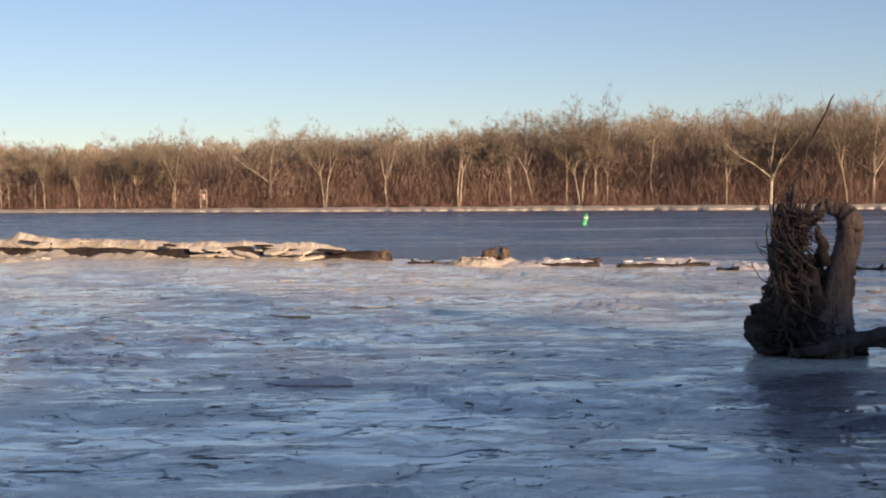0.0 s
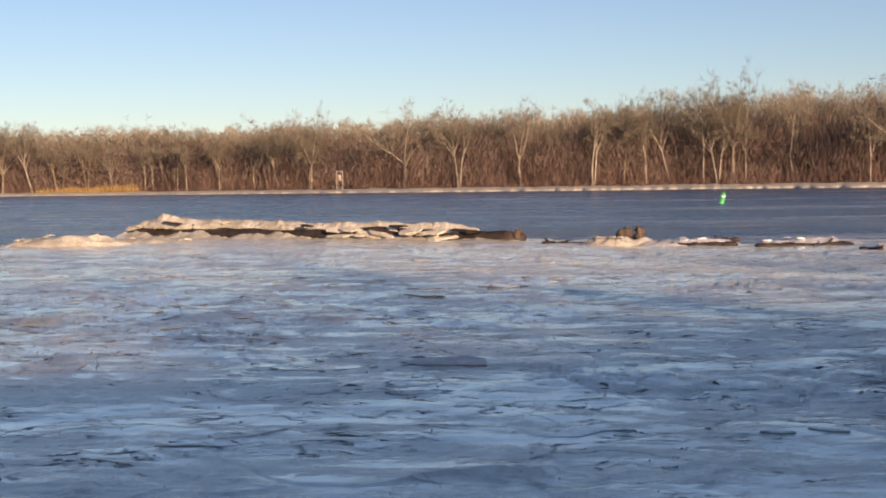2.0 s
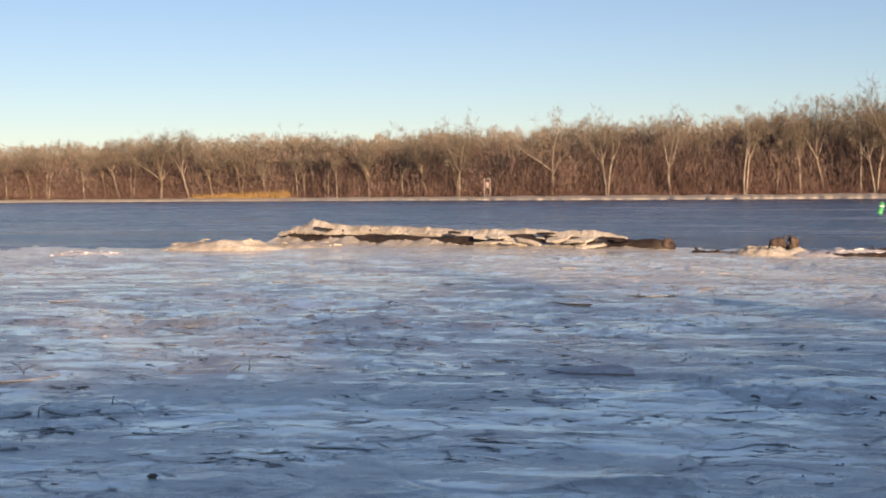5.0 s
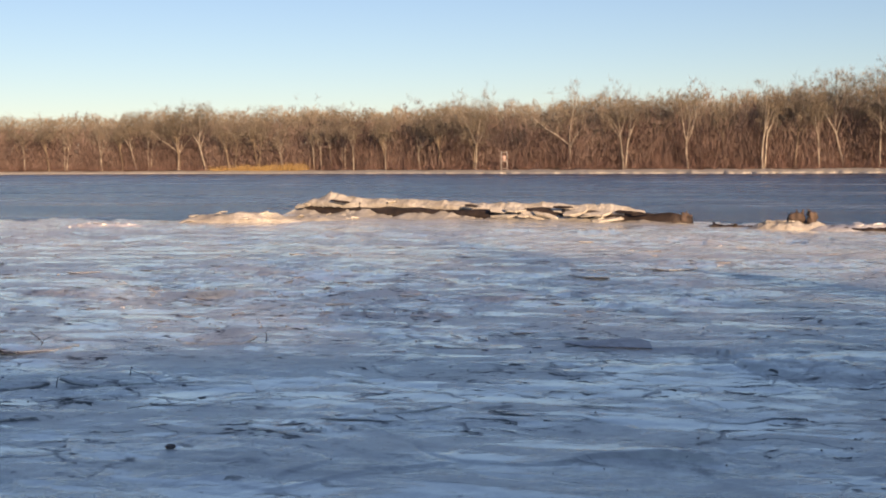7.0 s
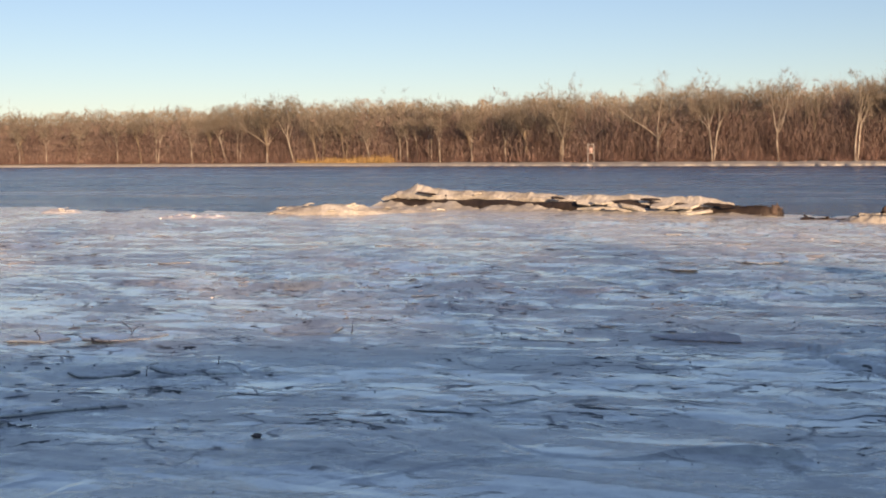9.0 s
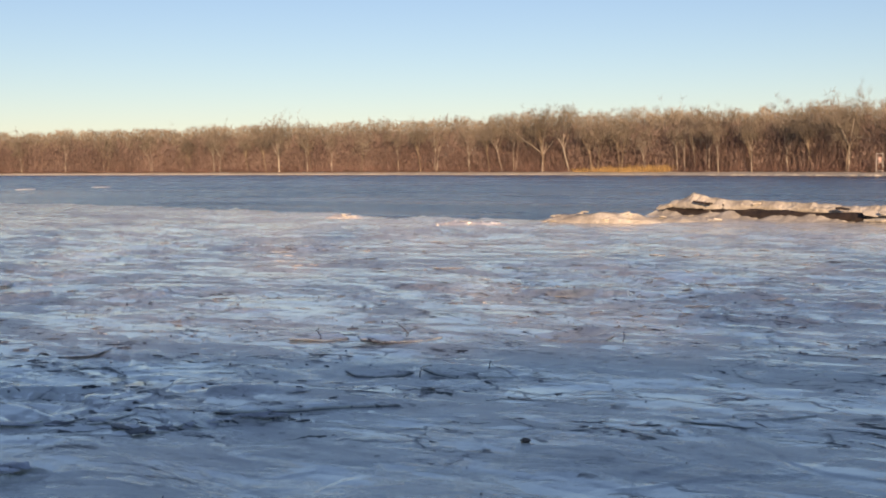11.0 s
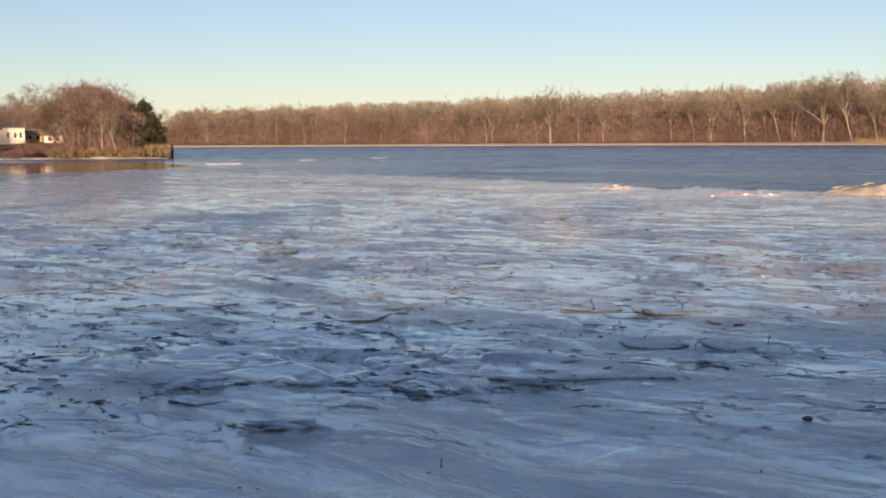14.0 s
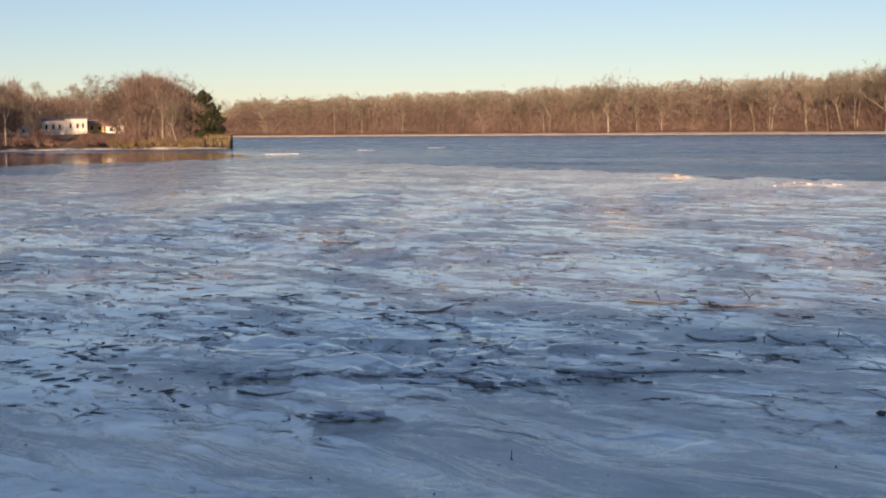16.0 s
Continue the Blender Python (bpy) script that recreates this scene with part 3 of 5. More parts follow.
BROAD = "broad bare cottonwood with a pale trunk on the bank"
KINDS = {
    "o": [make_tree("cottonwood", 11, MAT_PALE, BROAD, fork=0.30, limbs=6, spread=36, girth=0.42, boughs=8, sprays=10),
          make_tree("cottonwood", 12, MAT_PALE, BROAD, fork=0.36, limbs=6, spread=40, girth=0.40, boughs=8, sprays=10)],
    "f": [make_tree("sycamore", 21, MAT_PALE, "pale forked bare sycamore among brown brush", fork=0.38, limbs=4, spread=30, girth=0.34)],
    "d": [make_tree("sycamore", 31, MAT_PALE, "bare sycamore with two slim pale trunks", fork=0.52, limbs=4, spread=24, stems=2, girth=0.38, boughs=5),
          make_tree("sycamore", 32, MAT_PALE, "bare sycamore with two slim pale trunks", fork=0.46, limbs=4, spread=28, stems=2, girth=0.36, boughs=5)],
    "s": [make_tree("poplar", 41, MAT_PALE, "slim upright bare poplar with a pale trunk", fork=0.50, limbs=4, spread=22, girth=0.25),
          make_tree("poplar", 42, MAT_PALE, "slim upright bare poplar with a pale trunk", fork=0.44, limbs=4, spread=25, girth=0.23)],
    "l": [make_tree("willow", 51, MAT_PALE, "leaning bare willow with a pale trunk", fork=0.45, limbs=5, spread=30, lean=-0.22, girth=0.28)],
    "b": [make_tree("maple", 61, MAT_BARK, "dense bare maple with grey-brown bark", fork=0.34, limbs=6, spread=30, girth=0.28, boughs=5),
          make_tree("maple", 62, MAT_BARK, "dense bare maple with grey-brown bark", fork=0.42, limbs=6, spread=26, girth=0.26, boughs=5)],
}
used = set()


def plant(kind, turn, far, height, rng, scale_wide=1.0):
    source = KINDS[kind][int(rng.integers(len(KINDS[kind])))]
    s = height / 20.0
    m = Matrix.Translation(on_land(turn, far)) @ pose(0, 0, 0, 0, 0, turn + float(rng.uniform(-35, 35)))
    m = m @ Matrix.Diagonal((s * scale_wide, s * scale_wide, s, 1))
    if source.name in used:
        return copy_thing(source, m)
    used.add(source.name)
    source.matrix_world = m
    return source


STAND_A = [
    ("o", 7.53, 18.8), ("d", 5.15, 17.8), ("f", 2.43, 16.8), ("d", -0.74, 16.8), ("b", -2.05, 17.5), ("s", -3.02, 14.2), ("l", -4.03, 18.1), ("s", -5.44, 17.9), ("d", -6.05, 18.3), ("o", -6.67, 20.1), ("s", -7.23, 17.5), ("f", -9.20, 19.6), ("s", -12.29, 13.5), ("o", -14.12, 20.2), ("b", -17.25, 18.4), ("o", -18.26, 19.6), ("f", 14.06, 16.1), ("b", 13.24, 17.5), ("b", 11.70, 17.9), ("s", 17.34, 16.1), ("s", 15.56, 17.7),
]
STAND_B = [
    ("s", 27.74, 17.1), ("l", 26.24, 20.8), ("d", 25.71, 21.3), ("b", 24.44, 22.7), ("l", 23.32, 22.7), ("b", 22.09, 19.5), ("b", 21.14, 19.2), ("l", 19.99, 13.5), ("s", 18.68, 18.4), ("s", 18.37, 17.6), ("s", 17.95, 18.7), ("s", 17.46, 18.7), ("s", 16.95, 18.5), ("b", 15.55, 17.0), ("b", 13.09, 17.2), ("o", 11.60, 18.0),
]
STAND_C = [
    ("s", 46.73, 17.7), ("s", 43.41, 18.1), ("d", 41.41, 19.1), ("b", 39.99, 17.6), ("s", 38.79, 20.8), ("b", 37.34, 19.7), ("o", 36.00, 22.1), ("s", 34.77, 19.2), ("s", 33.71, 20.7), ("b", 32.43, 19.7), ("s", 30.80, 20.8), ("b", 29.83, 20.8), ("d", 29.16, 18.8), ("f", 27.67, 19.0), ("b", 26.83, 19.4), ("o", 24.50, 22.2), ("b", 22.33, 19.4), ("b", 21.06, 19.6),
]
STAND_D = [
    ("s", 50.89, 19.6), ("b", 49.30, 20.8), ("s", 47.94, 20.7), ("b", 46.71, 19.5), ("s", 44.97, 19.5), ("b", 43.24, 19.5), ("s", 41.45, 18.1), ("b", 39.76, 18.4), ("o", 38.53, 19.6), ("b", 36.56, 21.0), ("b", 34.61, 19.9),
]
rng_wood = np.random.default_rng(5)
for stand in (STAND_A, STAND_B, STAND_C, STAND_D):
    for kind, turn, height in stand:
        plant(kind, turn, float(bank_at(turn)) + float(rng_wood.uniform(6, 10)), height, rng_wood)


def wood_height(turn):
    return float(np.interp(turn, (-20, -8, 0, 8, 16, 24, 32, 54), (20.0, 19.0, 17.0, 17.5, 18.0, 20.5, 20.5, 20.8)))


# the rest of the front of the wood
for turn in np.arange(-23, 54, 0.6):
    a = float(turn + rng_wood.uniform(-0.2, 0.2))
    tall = wood_height(a) - 0.6 + float(np.interp(a, [15, 35], [1.4, 0.6])) * float(value_noise(a * 0.5, 0, 2)) + float(rng_wood.uniform(-2.4, 0.6)) * float(np.interp(a, [15, 35], [1, 0.5]))
    plant("bbbs"[int(rng_wood.integers(4))], a, float(bank_at(a)) + float(rng_wood.uniform(12, 34)), tall, rng_wood, 0.9)

# the wood behind, too many stems to count
LOW = []
for k in range(6):
    trunks_, arms_, c_s = grow(100 + k, 20.0, fork=0.22, limbs=6, spread=32, girth=0.20, boughs=5, branches=3, sprays=8, twig_width=0.095, low=True)
    both = Soup()
    for s_ in (*trunks_, *arms_, c_s):
        both.add(*s_.arrays())
    LOW.append(both.arrays())


def crowd(soup, turn, far, height, rng):
    p, t, q = LOW[int(rng.integers(len(LOW)))]
    c, s = math.cos(rng.uniform(0, 6.28)), math.sin(rng.uniform(0, 6.28))
    k = height / 20.0
    p = np.stack([p[:, 0] * c - p[:, 1] * s, p[:, 0] * s + p[:, 1] * c, p[:, 2]], -1) * k + np.array(on_land(turn, far))
    soup.add(p, t, q)


def stems(soup, rng, turn, far, count, height, width, spread):
    """Upright brush stems with a little spread."""
    base = np.array(on_land(turn, far)) + np.concatenate([rng.normal(0, 1.4, (count, 2)), np.zeros((count, 1))], 1)
    d = np.stack([rng.normal(0, spread, count), rng.normal(0, spread, count), np.ones(count)], -1)
    tip = base + d * height * rng.uniform(0.45, 1.1, (count, 1))
    ang = rng.uniform(0, 6.28, count)
    side = np.stack([np.cos(ang), np.sin(ang), 0 * ang], -1) * width * 0.5
    soup.add(np.stack([base - side, base + side, tip], 1).reshape(-1, 3), np.arange(count * 3).reshape(-1, 3))


woods = Soup()
for turn in np.arange(-26, 55, 0.45):
    a = float(turn + rng_wood.uniform(-0.15, 0.15))
    tall = wood_height(a) - 1.0 + 1.4 * float(value_noise(a * 0.5, 0, 2)) + float(rng_wood.uniform(-2.5, 1.0))
    crowd(woods, a, float(bank_at(a)) + float(rng_wood.uniform(24, 90)), tall, rng_wood)
for turn in np.arange(-26, 54.5, 0.024):
    a = float(turn + rng_wood.uniform(-0.02, 0.02))
    deep = float(rng_wood.uniform(0, 1))
    stems(woods, rng_wood, a, float(bank_at(a)) + 9 + 50 * deep, 8, wood_height(a) * (0.30 + 0.5 * deep) * float(rng_wood.uniform(0.6, 1.1)), 0.11 + 0.12 * deep, 0.13)
for turn in np.arange(-25, 54, 1.0):
    a = float(turn + rng_wood.uniform(-0.2, 0.2))
    crowd(woods, a, float(bank_at(a)) + float(rng_wood.uniform(10, 26)), wood_height(a) * float(rng_wood.uniform(0.4, 0.7)), rng_wood)


TOPS = ((-20, -8, 0, 8, 16, 24, 32, 52, 53.6, 54.3, 55.2, 56.3, 57.2, 57.9, 60.3, 61, 63, 68), (20.0, 19.0, 17.0, 17.5, 18.0, 20.5, 20.5, 20.8, 5.6, 7.4, 9.4, 10.0, 9.2, 7.0, 7.5, 8.6, 9.6, 9.6))


def fill_wood(count, turns_, edge_of, near, far, low, high, rng):
    """Fine branches of the stand in depth, from the ground to the ragged height of the crowns."""
    table = np.linspace(*turns_, 400)
    share = np.cumsum(edge_of(table))
    a = np.interp(rng.uniform(share[0], share[-1], count), share, table)
    past = near + (far - near) * rng.uniform(0, 1, count)
    dist = edge_of(a) + past
    tall = np.interp(a, *TOPS) * (0.92 + 0.10 * fractal(a * 2.6, past * 0.05, 3, 44))
    up = tall * (low + (high - low) * rng.uniform(0, 1, count) ** 0.9)
    base = np.stack([-np.sin(np.radians(a)) * dist, np.cos(np.radians(a)) * dist, land(a, dist) + up], -1)
    lean = 0.22 + 0.75 * up / tall
    d = np.stack([rng.normal(0, 1, count) * lean, rng.normal(0, 1, count) * lean, rng.normal(0.8, 0.5, count)], -1)
    d /= np.linalg.norm(d, axis=1)[:, None]
    tip = base + d * rng.uniform(0.6, 2.0, (count, 1))
    side = np.stack([np.cos(np.radians(a)), np.sin(np.radians(a)), 0 * a], -1) * rng.uniform(0.6, 1.4, (count, 1)) * (dist / 250.0)[:, None] * 0.042
    return np.stack([base - side, base + side, tip], 1).reshape(-1, 3), np.arange(count * 3).reshape(-1, 3)


woods.add(*fill_wood(250000, (-26, 55), bank_at, 8, 46, 0.02, 0.76, rng_wood))
woods.add(*fill_wood(70000, (-26, 55), bank_at, 5.5, 16, 0.05, 0.66, rng_wood))
woods.add(*fill_wood(50000, (-26, 55), bank_at, 60, 260, 0.0, 0.62, rng_wood))
canopy = Soup()
canopy.add(*fill_wood(70000, (-26, 20), bank_at, 9, 60, 0.55, 0.92, rng_wood))
canopy.add(*fill_wood(90000, (18, 55), bank_at, 9, 60, 0.55, 0.98, rng_wood))
tagged(part("canopy", canopy, MAT_CANOPY, smooth=False), "olive-grey haze of bare twigs along the tree tops", "woods", kind="stuff")
tagged(part("woodland", woods, MAT_WOODS), "dense bare brown woodland behind the river bank", "woods", kind="stuff")


brush = Soup()
for turn in np.arange(-25, 54, 0.018):
    a = float(turn + rng_wood.uniform(-0.03, 0.03))
    if 18.9 < a < 22.9 and rng_wood.uniform() < 0.6:
        continue
    deep = float(rng_wood.uniform(0, 1))
    tall = (1.6 + 8.0 * deep * deep) * (0.8 + 0.9 * float(value_noise(a * 2.3, 3, 6))) * float(rng_wood.uniform(0.6, 1.2)) + 0.8
    stems(brush, rng_wood, a, float(bank_at(a)) + 6 + 12 * deep, 20, tall, 0.06 + 0.05 * deep, 0.42)
# saplings and tall brush closing the front of the wood
for turn in np.arange(-25, 54, 0.02):
    a = float(turn + rng_wood.uniform(-0.03, 0.03))
    deep = float(rng_wood.uniform(0, 1))
    tall = wood_height(a) * (0.38 + 0.36 * deep) * (0.85 + 0.5 * float(value_noise(a * 1.7, 9, 4))) * float(rng_wood.uniform(0.6, 1.1))
    stems(brush, rng_wood, a, float(bank_at(a)) + 10 + 16 * deep, 13, tall, 0.06 + 0.04 * deep, 0.2)
    foot = np.array(on_land(a, float(bank_at(a)) + 10 + 16 * deep))
    twigs(brush, rng_wood, foot + (0, 0, tall * float(rng_wood.uniform(0.45, 0.9))), (0, 0, 0.8), 18, tall * 0.34, 0.08, 0.6)
tagged(part("undergrowth", brush, MAT_BRUSH, smooth=False), "reddish-brown leafless brush under the bank trees", "brush", kind="stuff")

reeds = Soup()
for _ in range(420):
    a = float(rng_wood.uniform(18.9, 23.0))
    stems(reeds, rng_wood, a, float(bank_at(a)) + float(rng_wood.uniform(3.5, 12)), 14, 2.6 * (1 - 0.45 * (a - 18.9) / 4.1), 0.12, 0.10)
tagged(part("reed_bed", reeds, MAT_REED, smooth=False), "golden dry reeds at the water's edge", "reeds", kind="stuff")


# an unseen wooded rise behind the near shore, added to shade the ice
shade_wood = Soup()
rng_rise = np.random.default_rng(52)
for lo, hi, count in ((-60, 26, 8), (26, 86, 18), (86, 130, 8)):
    for _ in range(count):
        x, y = float(rng_rise.uniform(lo, hi)), float(rng_rise.uniform(-82, -62))
        crowd(shade_wood, math.degrees(math.atan2(-x, y)), math.hypot(x, y), float(rng_rise.uniform(10, 14)), rng_rise)
# denser, taller branches from x = 72 on deepen the shade at the right
n_rise = 17000
rise_x = np.concatenate([rng_rise.uniform(-60, 130, n_rise - 6000), rng_rise.uniform(72, 112, 6000)])
rise_y = rng_rise.uniform(-82, -62, n_rise)
rise_z = land(np.degrees(np.arctan2(-rise_x, rise_y)), np.hypot(rise_x, rise_y)) + (8.5 + 2.5 * fractal(rise_x * 0.12, rise_y * 0.12, 3, 33) + 4 * smooth(rise_x, 71, 77)) * rng_rise.uniform(0, 1, n_rise)
rise_base = np.stack([rise_x, rise_y, rise_z], -1)
rise_tip = rise_base + rng_rise.normal(0, 0.6, (n_rise, 3)) + (0, 0, 1.4)
shade_wood.add(np.stack([rise_base - (0.10, 0.05, 0), rise_base + (0.10, 0.05, 0), rise_tip], 1).reshape(-1, 3), np.arange(n_rise * 3).reshape(-1, 3))
tagged(part("shore_woods", shade_wood, MAT_WOODS), "unseen bare brown woodland added behind the near shore to shade the ice", "woods", kind="stuff")

# drift logs along the far bank
def drift_log(turn, length, yaw, label, lift=0.9):
    rng = np.random.default_rng(int(turn * 10) + 900)
    s = Soup()
    path, _ = bent_path(rng, (-length / 2, 0, 0.25), (1, 0, 0.05), length, 7, 0.06, 0)
    tube(s, path, np.linspace(0.24, 0.12, 8), 8, rng, 0.12)
    ob = thing("drift_log", on_land(turn, float(bank_at(turn)) + 3.5), turn + yaw, label, "log")
    part("trunk", s, MAT_PALE, ob)
    b = Soup()
    bp, _ = bent_path(rng, path[4], (0.5, 0, 1), length * 0.25, 4, 0.1, 0)
    tube(b, bp, np.linspace(0.09, 0.03, 5), 6)
    part("branch", b, MAT_PALE, ob)


drift_log(-0.6, 6.0, 4, "pale stranded drift log below twin sycamores")
drift_log(2.9, 4.0, -10, "pale drift log lying on the snowy bank")
drift_log(40.9, 5.0, 8, "pale drift log on the far bank")


# ---- channel marks ----
def channel_marker():
    turn = 10.37
    ob = thing("channel_marker", on_land(turn, float(bank_at(turn)) + 4.0), turn, "white post frame with a faded red panel on the bank", "sign")
    for x in (-0.75, 0.75):
        s = Soup()
        tube(s, [(x, 0, -0.4), (x, 0, 2.4), (x * 0.92, 0, 5.4)], [0.11, 0.10, 0.09], 8)
        part("post", s, MAT_MARKER, ob)
    for z in (1.1, 2.9, 5.1):
        s = Soup()
        box(s, -0.8, -0.14, z - 0.07, 0.8, -0.05, z + 0.07)
        part("crossbar", s, MAT_MARKER, ob)
    s = Soup()
    box(s, -0.42, -0.22, 3.05, 0.42, -0.16, 4.3)
    part("panel", s, MAT_RED, ob, "faded red panel")
    s = Soup()
    box(s, -1.3, -0.6, -0.4, 1.3, 0.6, 0.35)
    part("footing", s, MAT_MARKER, ob, "pale concrete footing")


def can_buoy():
    ob = tagged(new("can_buoy"), "green can buoy leaning in the ice-choked current", "buoy")
    ob.matrix_world = Matrix.Translation((11.8, 108.7, -0.1)) @ pose(0, 0, 0, 4, 14, 6) @ Matrix.Diagonal((0.8, 0.8, 0.85, 1))
    s = Soup()
    z = [-0.5, 0.0, 0.06, 0.5, 0.95, 1.05, 1.1]
    r = [0.29, 0.29, 0.27, 0.265, 0.26, 0.24, 0.12]
    tube(s, [(0, 0, v) for v in z], r, 20)
    part("body", s, MAT_GREEN, ob)
    s = Soup()
    tube(s, [(0, 0, 0.70), (0, 0, 0.84)], [0.272, 0.270], 20, cap=False)
    part("band", s, MAT_BAND, ob, "pale reflective band")
    s = Soup()
    tube(s, [(-0.09, 0, 1.08), (-0.07, 0, 1.2), (0.07, 0, 1.2), (0.09, 0, 1.08)], 0.025, 6)
    part("lifting_eye", s, MAT_GREEN, ob)


channel_marker()
can_buoy()


# ---- the wooded point ----
rng_point = np.random.default_rng(77)
for turn, inland, height, kind in [(62.4, 5, 9.5, "l"), (61.7, 4, 8.3, "s"), (63.4, 6, 8.0, "l"), (55.3, 6, 7.5, "s"), (54.7, 4, 6.3, "l"), (56.1, 14, 10.5, "b"),
                                   (56.6, 18, 10.2, "b"), (57.2, 16, 9.4, "b"), (55.5, 16, 10.0, "b"), (54.9, 14, 9.0, "b"), (54.3, 12, 8.2, "b"), (63.0, 38, 9.6, "b"),
                                   (63.3, 42, 9.8, "b"), (64.0, 40, 8.6, "b"), (63.6, 36, 9.0, "b"), (64.4, 18, 9.2, "b"), (65.2, 20, 9.0, "b")]:
    plant(kind, turn, float(point_at(turn)) + inland, height, rng_point, 1.15)
for turn, inland, height in [(57.9, 75, 11.5), (58.4, 80, 12.0), (58.9, 90, 10.5), (59.6, 95, 10.0), (60.4, 85, 10.5), (61.0, 80, 10.5), (57.5, 70, 10.8)]:
    plant("s", turn, float(point_at(turn)) + inland, height, rng_point, 1.2)
thicket = Soup()
for _ in range(26):
    a = float(rng_point.uniform(53.7, 55.3))
    crowd(thicket, a, float(point_at(a)) + float(rng_point.uniform(7, 24)), float(np.interp(a, [53.7, 55.3], [6.3, 9.0])) * float(rng_point.uniform(0.8, 1.1)), rng_point)
for _ in range(50):
    a = float(rng_point.uniform(53.9, 57.6)) if rng_point.uniform() < 0.6 else float(rng_point.uniform(62.8, 67))
    crowd(thicket, a, float(point_at(a)) + float(rng_point.uniform(10, 34)) + (20 if a > 60 else 0), float(rng_point.uniform(6.0, 9.2)) * (0.75 if a < 54.6 else 1.0), rng_point)
for _ in range(22):
    a = float(rng_point.uniform(57, 68))
    crowd(thicket, a, float(point_at(a)) + float(rng_point.uniform(80, 140)), float(rng_point.uniform(7, 9.5)), rng_point)
thicket.add(*fill_wood(15000, (53.5, 56.9), point_at, 7, 30, 0.02, 0.98, rng_point))
thicket.add(*fill_wood(12000, (57.4, 62), point_at, 52, 110, 0.0, 0.95, rng_point))
thicket.add(*fill_wood(18000, (61, 68), point_at, 24, 70, 0.02, 0.98, rng_point))
tagged(part("thicket", thicket, MAT_WOODS), "dense bare brown thicket on the point", "woods", kind="stuff")
scrub = Soup()
for _ in range(900):
    a = float(rng_point.uniform(53.0, 67))
    deep = float(rng_point.uniform(0, 1))
    tall = 0.7 + 0.9 * deep if 57.3 < a < 61.2 else 0.8 + 1.8 * deep
    tall *= 0.8 + 0.6 * float(value_noise(a * 3.1, 2, 5))
    foot = np.array(on_land(a, float(point_at(a)) + 2.5 + 14 * deep))
    twigs(scrub, rng_point, foot, (0, 0, 0.9), 22, tall, 0.07, 0.6)
tagged(part("scrub", scrub, MAT_BRUSH, smooth=False), "low reddish scrub along the shore of the point", "brush", kind="stuff")
grass = Soup()
for _ in range(190):
    a = float(rng_point.uniform(63.2, 67))
    stems(grass, rng_point, a, float(point_at(a)) + float(rng_point.uniform(1.0, 6)), 14, 1.3, 0.10, 0.16)
tagged(part("dry_grass", grass, MAT_REED, smooth=False), "golden dry grass at the edge of the point", "grass", kind="stuff")
sedge = Soup()
for _ in range(220):
    a = float(rng_point.uniform(52.7, 57.5))
    twigs(sedge, rng_point, np.array(on_land(a, float(point_at(a)) + float(rng_point.uniform(0.5, 6)))), (0, 0, 1.0), 20, float(rng_point.uniform(0.4, 1.0)), 0.06, 0.45)
tagged(part("sedge", sedge, MAT_SEDGE, smooth=False), "dull brown sedge at the tip of the point", "grass", kind="stuff")


def pine_tree(turn, inland, height):
    rng = np.random.default_rng(404)
    ob = thing("pine_tree", on_land(turn, float(point_at(turn)) + inland), turn, "dark green rounded pine at the end of the point", "tree")
    trunk, crown = Soup(), Soup()
    path, _ = bent_path(rng, (0, 0, -0.3), (0.05, 0, 1), height * 0.92, 6, 0.03, 0.02)
    tube(trunk, path, np.linspace(0.22, 0.05, 7), 7, rng, 0.1)
    for k in range(46):
        f = rng.uniform(0.06, 0.98)
        i = min(int(f * 6), 5)
        p = path[i] + (path[i + 1] - path[i]) * (f * 6 - i)
        reach = height * (0.30 * math.sin(math.pi * min(1, 0.25 + 0.8 * f)) + 0.05) * rng.uniform(0.6, 1.1)
        ang = rng.uniform(0, 6.28)
        limb, d = bent_path(rng, p, (math.cos(ang), math.sin(ang), 0.25), reach, 3, 0.12, 0.05)
        tube(trunk, limb, np.linspace(0.06, 0.02, 4), 3, None, 0, False)
        for q in limb[1:]:
            for _ in range(4):
                twigs(crown, rng, q + rng.normal(0, 0.22, 3), d, 16, 0.42, 0.13, 1.2)
    part("trunk", trunk, MAT_BARK, ob)
    part("needles", crown, MAT_PINE, ob)


pine_tree(53.7, 9, 8.3)
pine_tree(53.25, 6, 5.6)


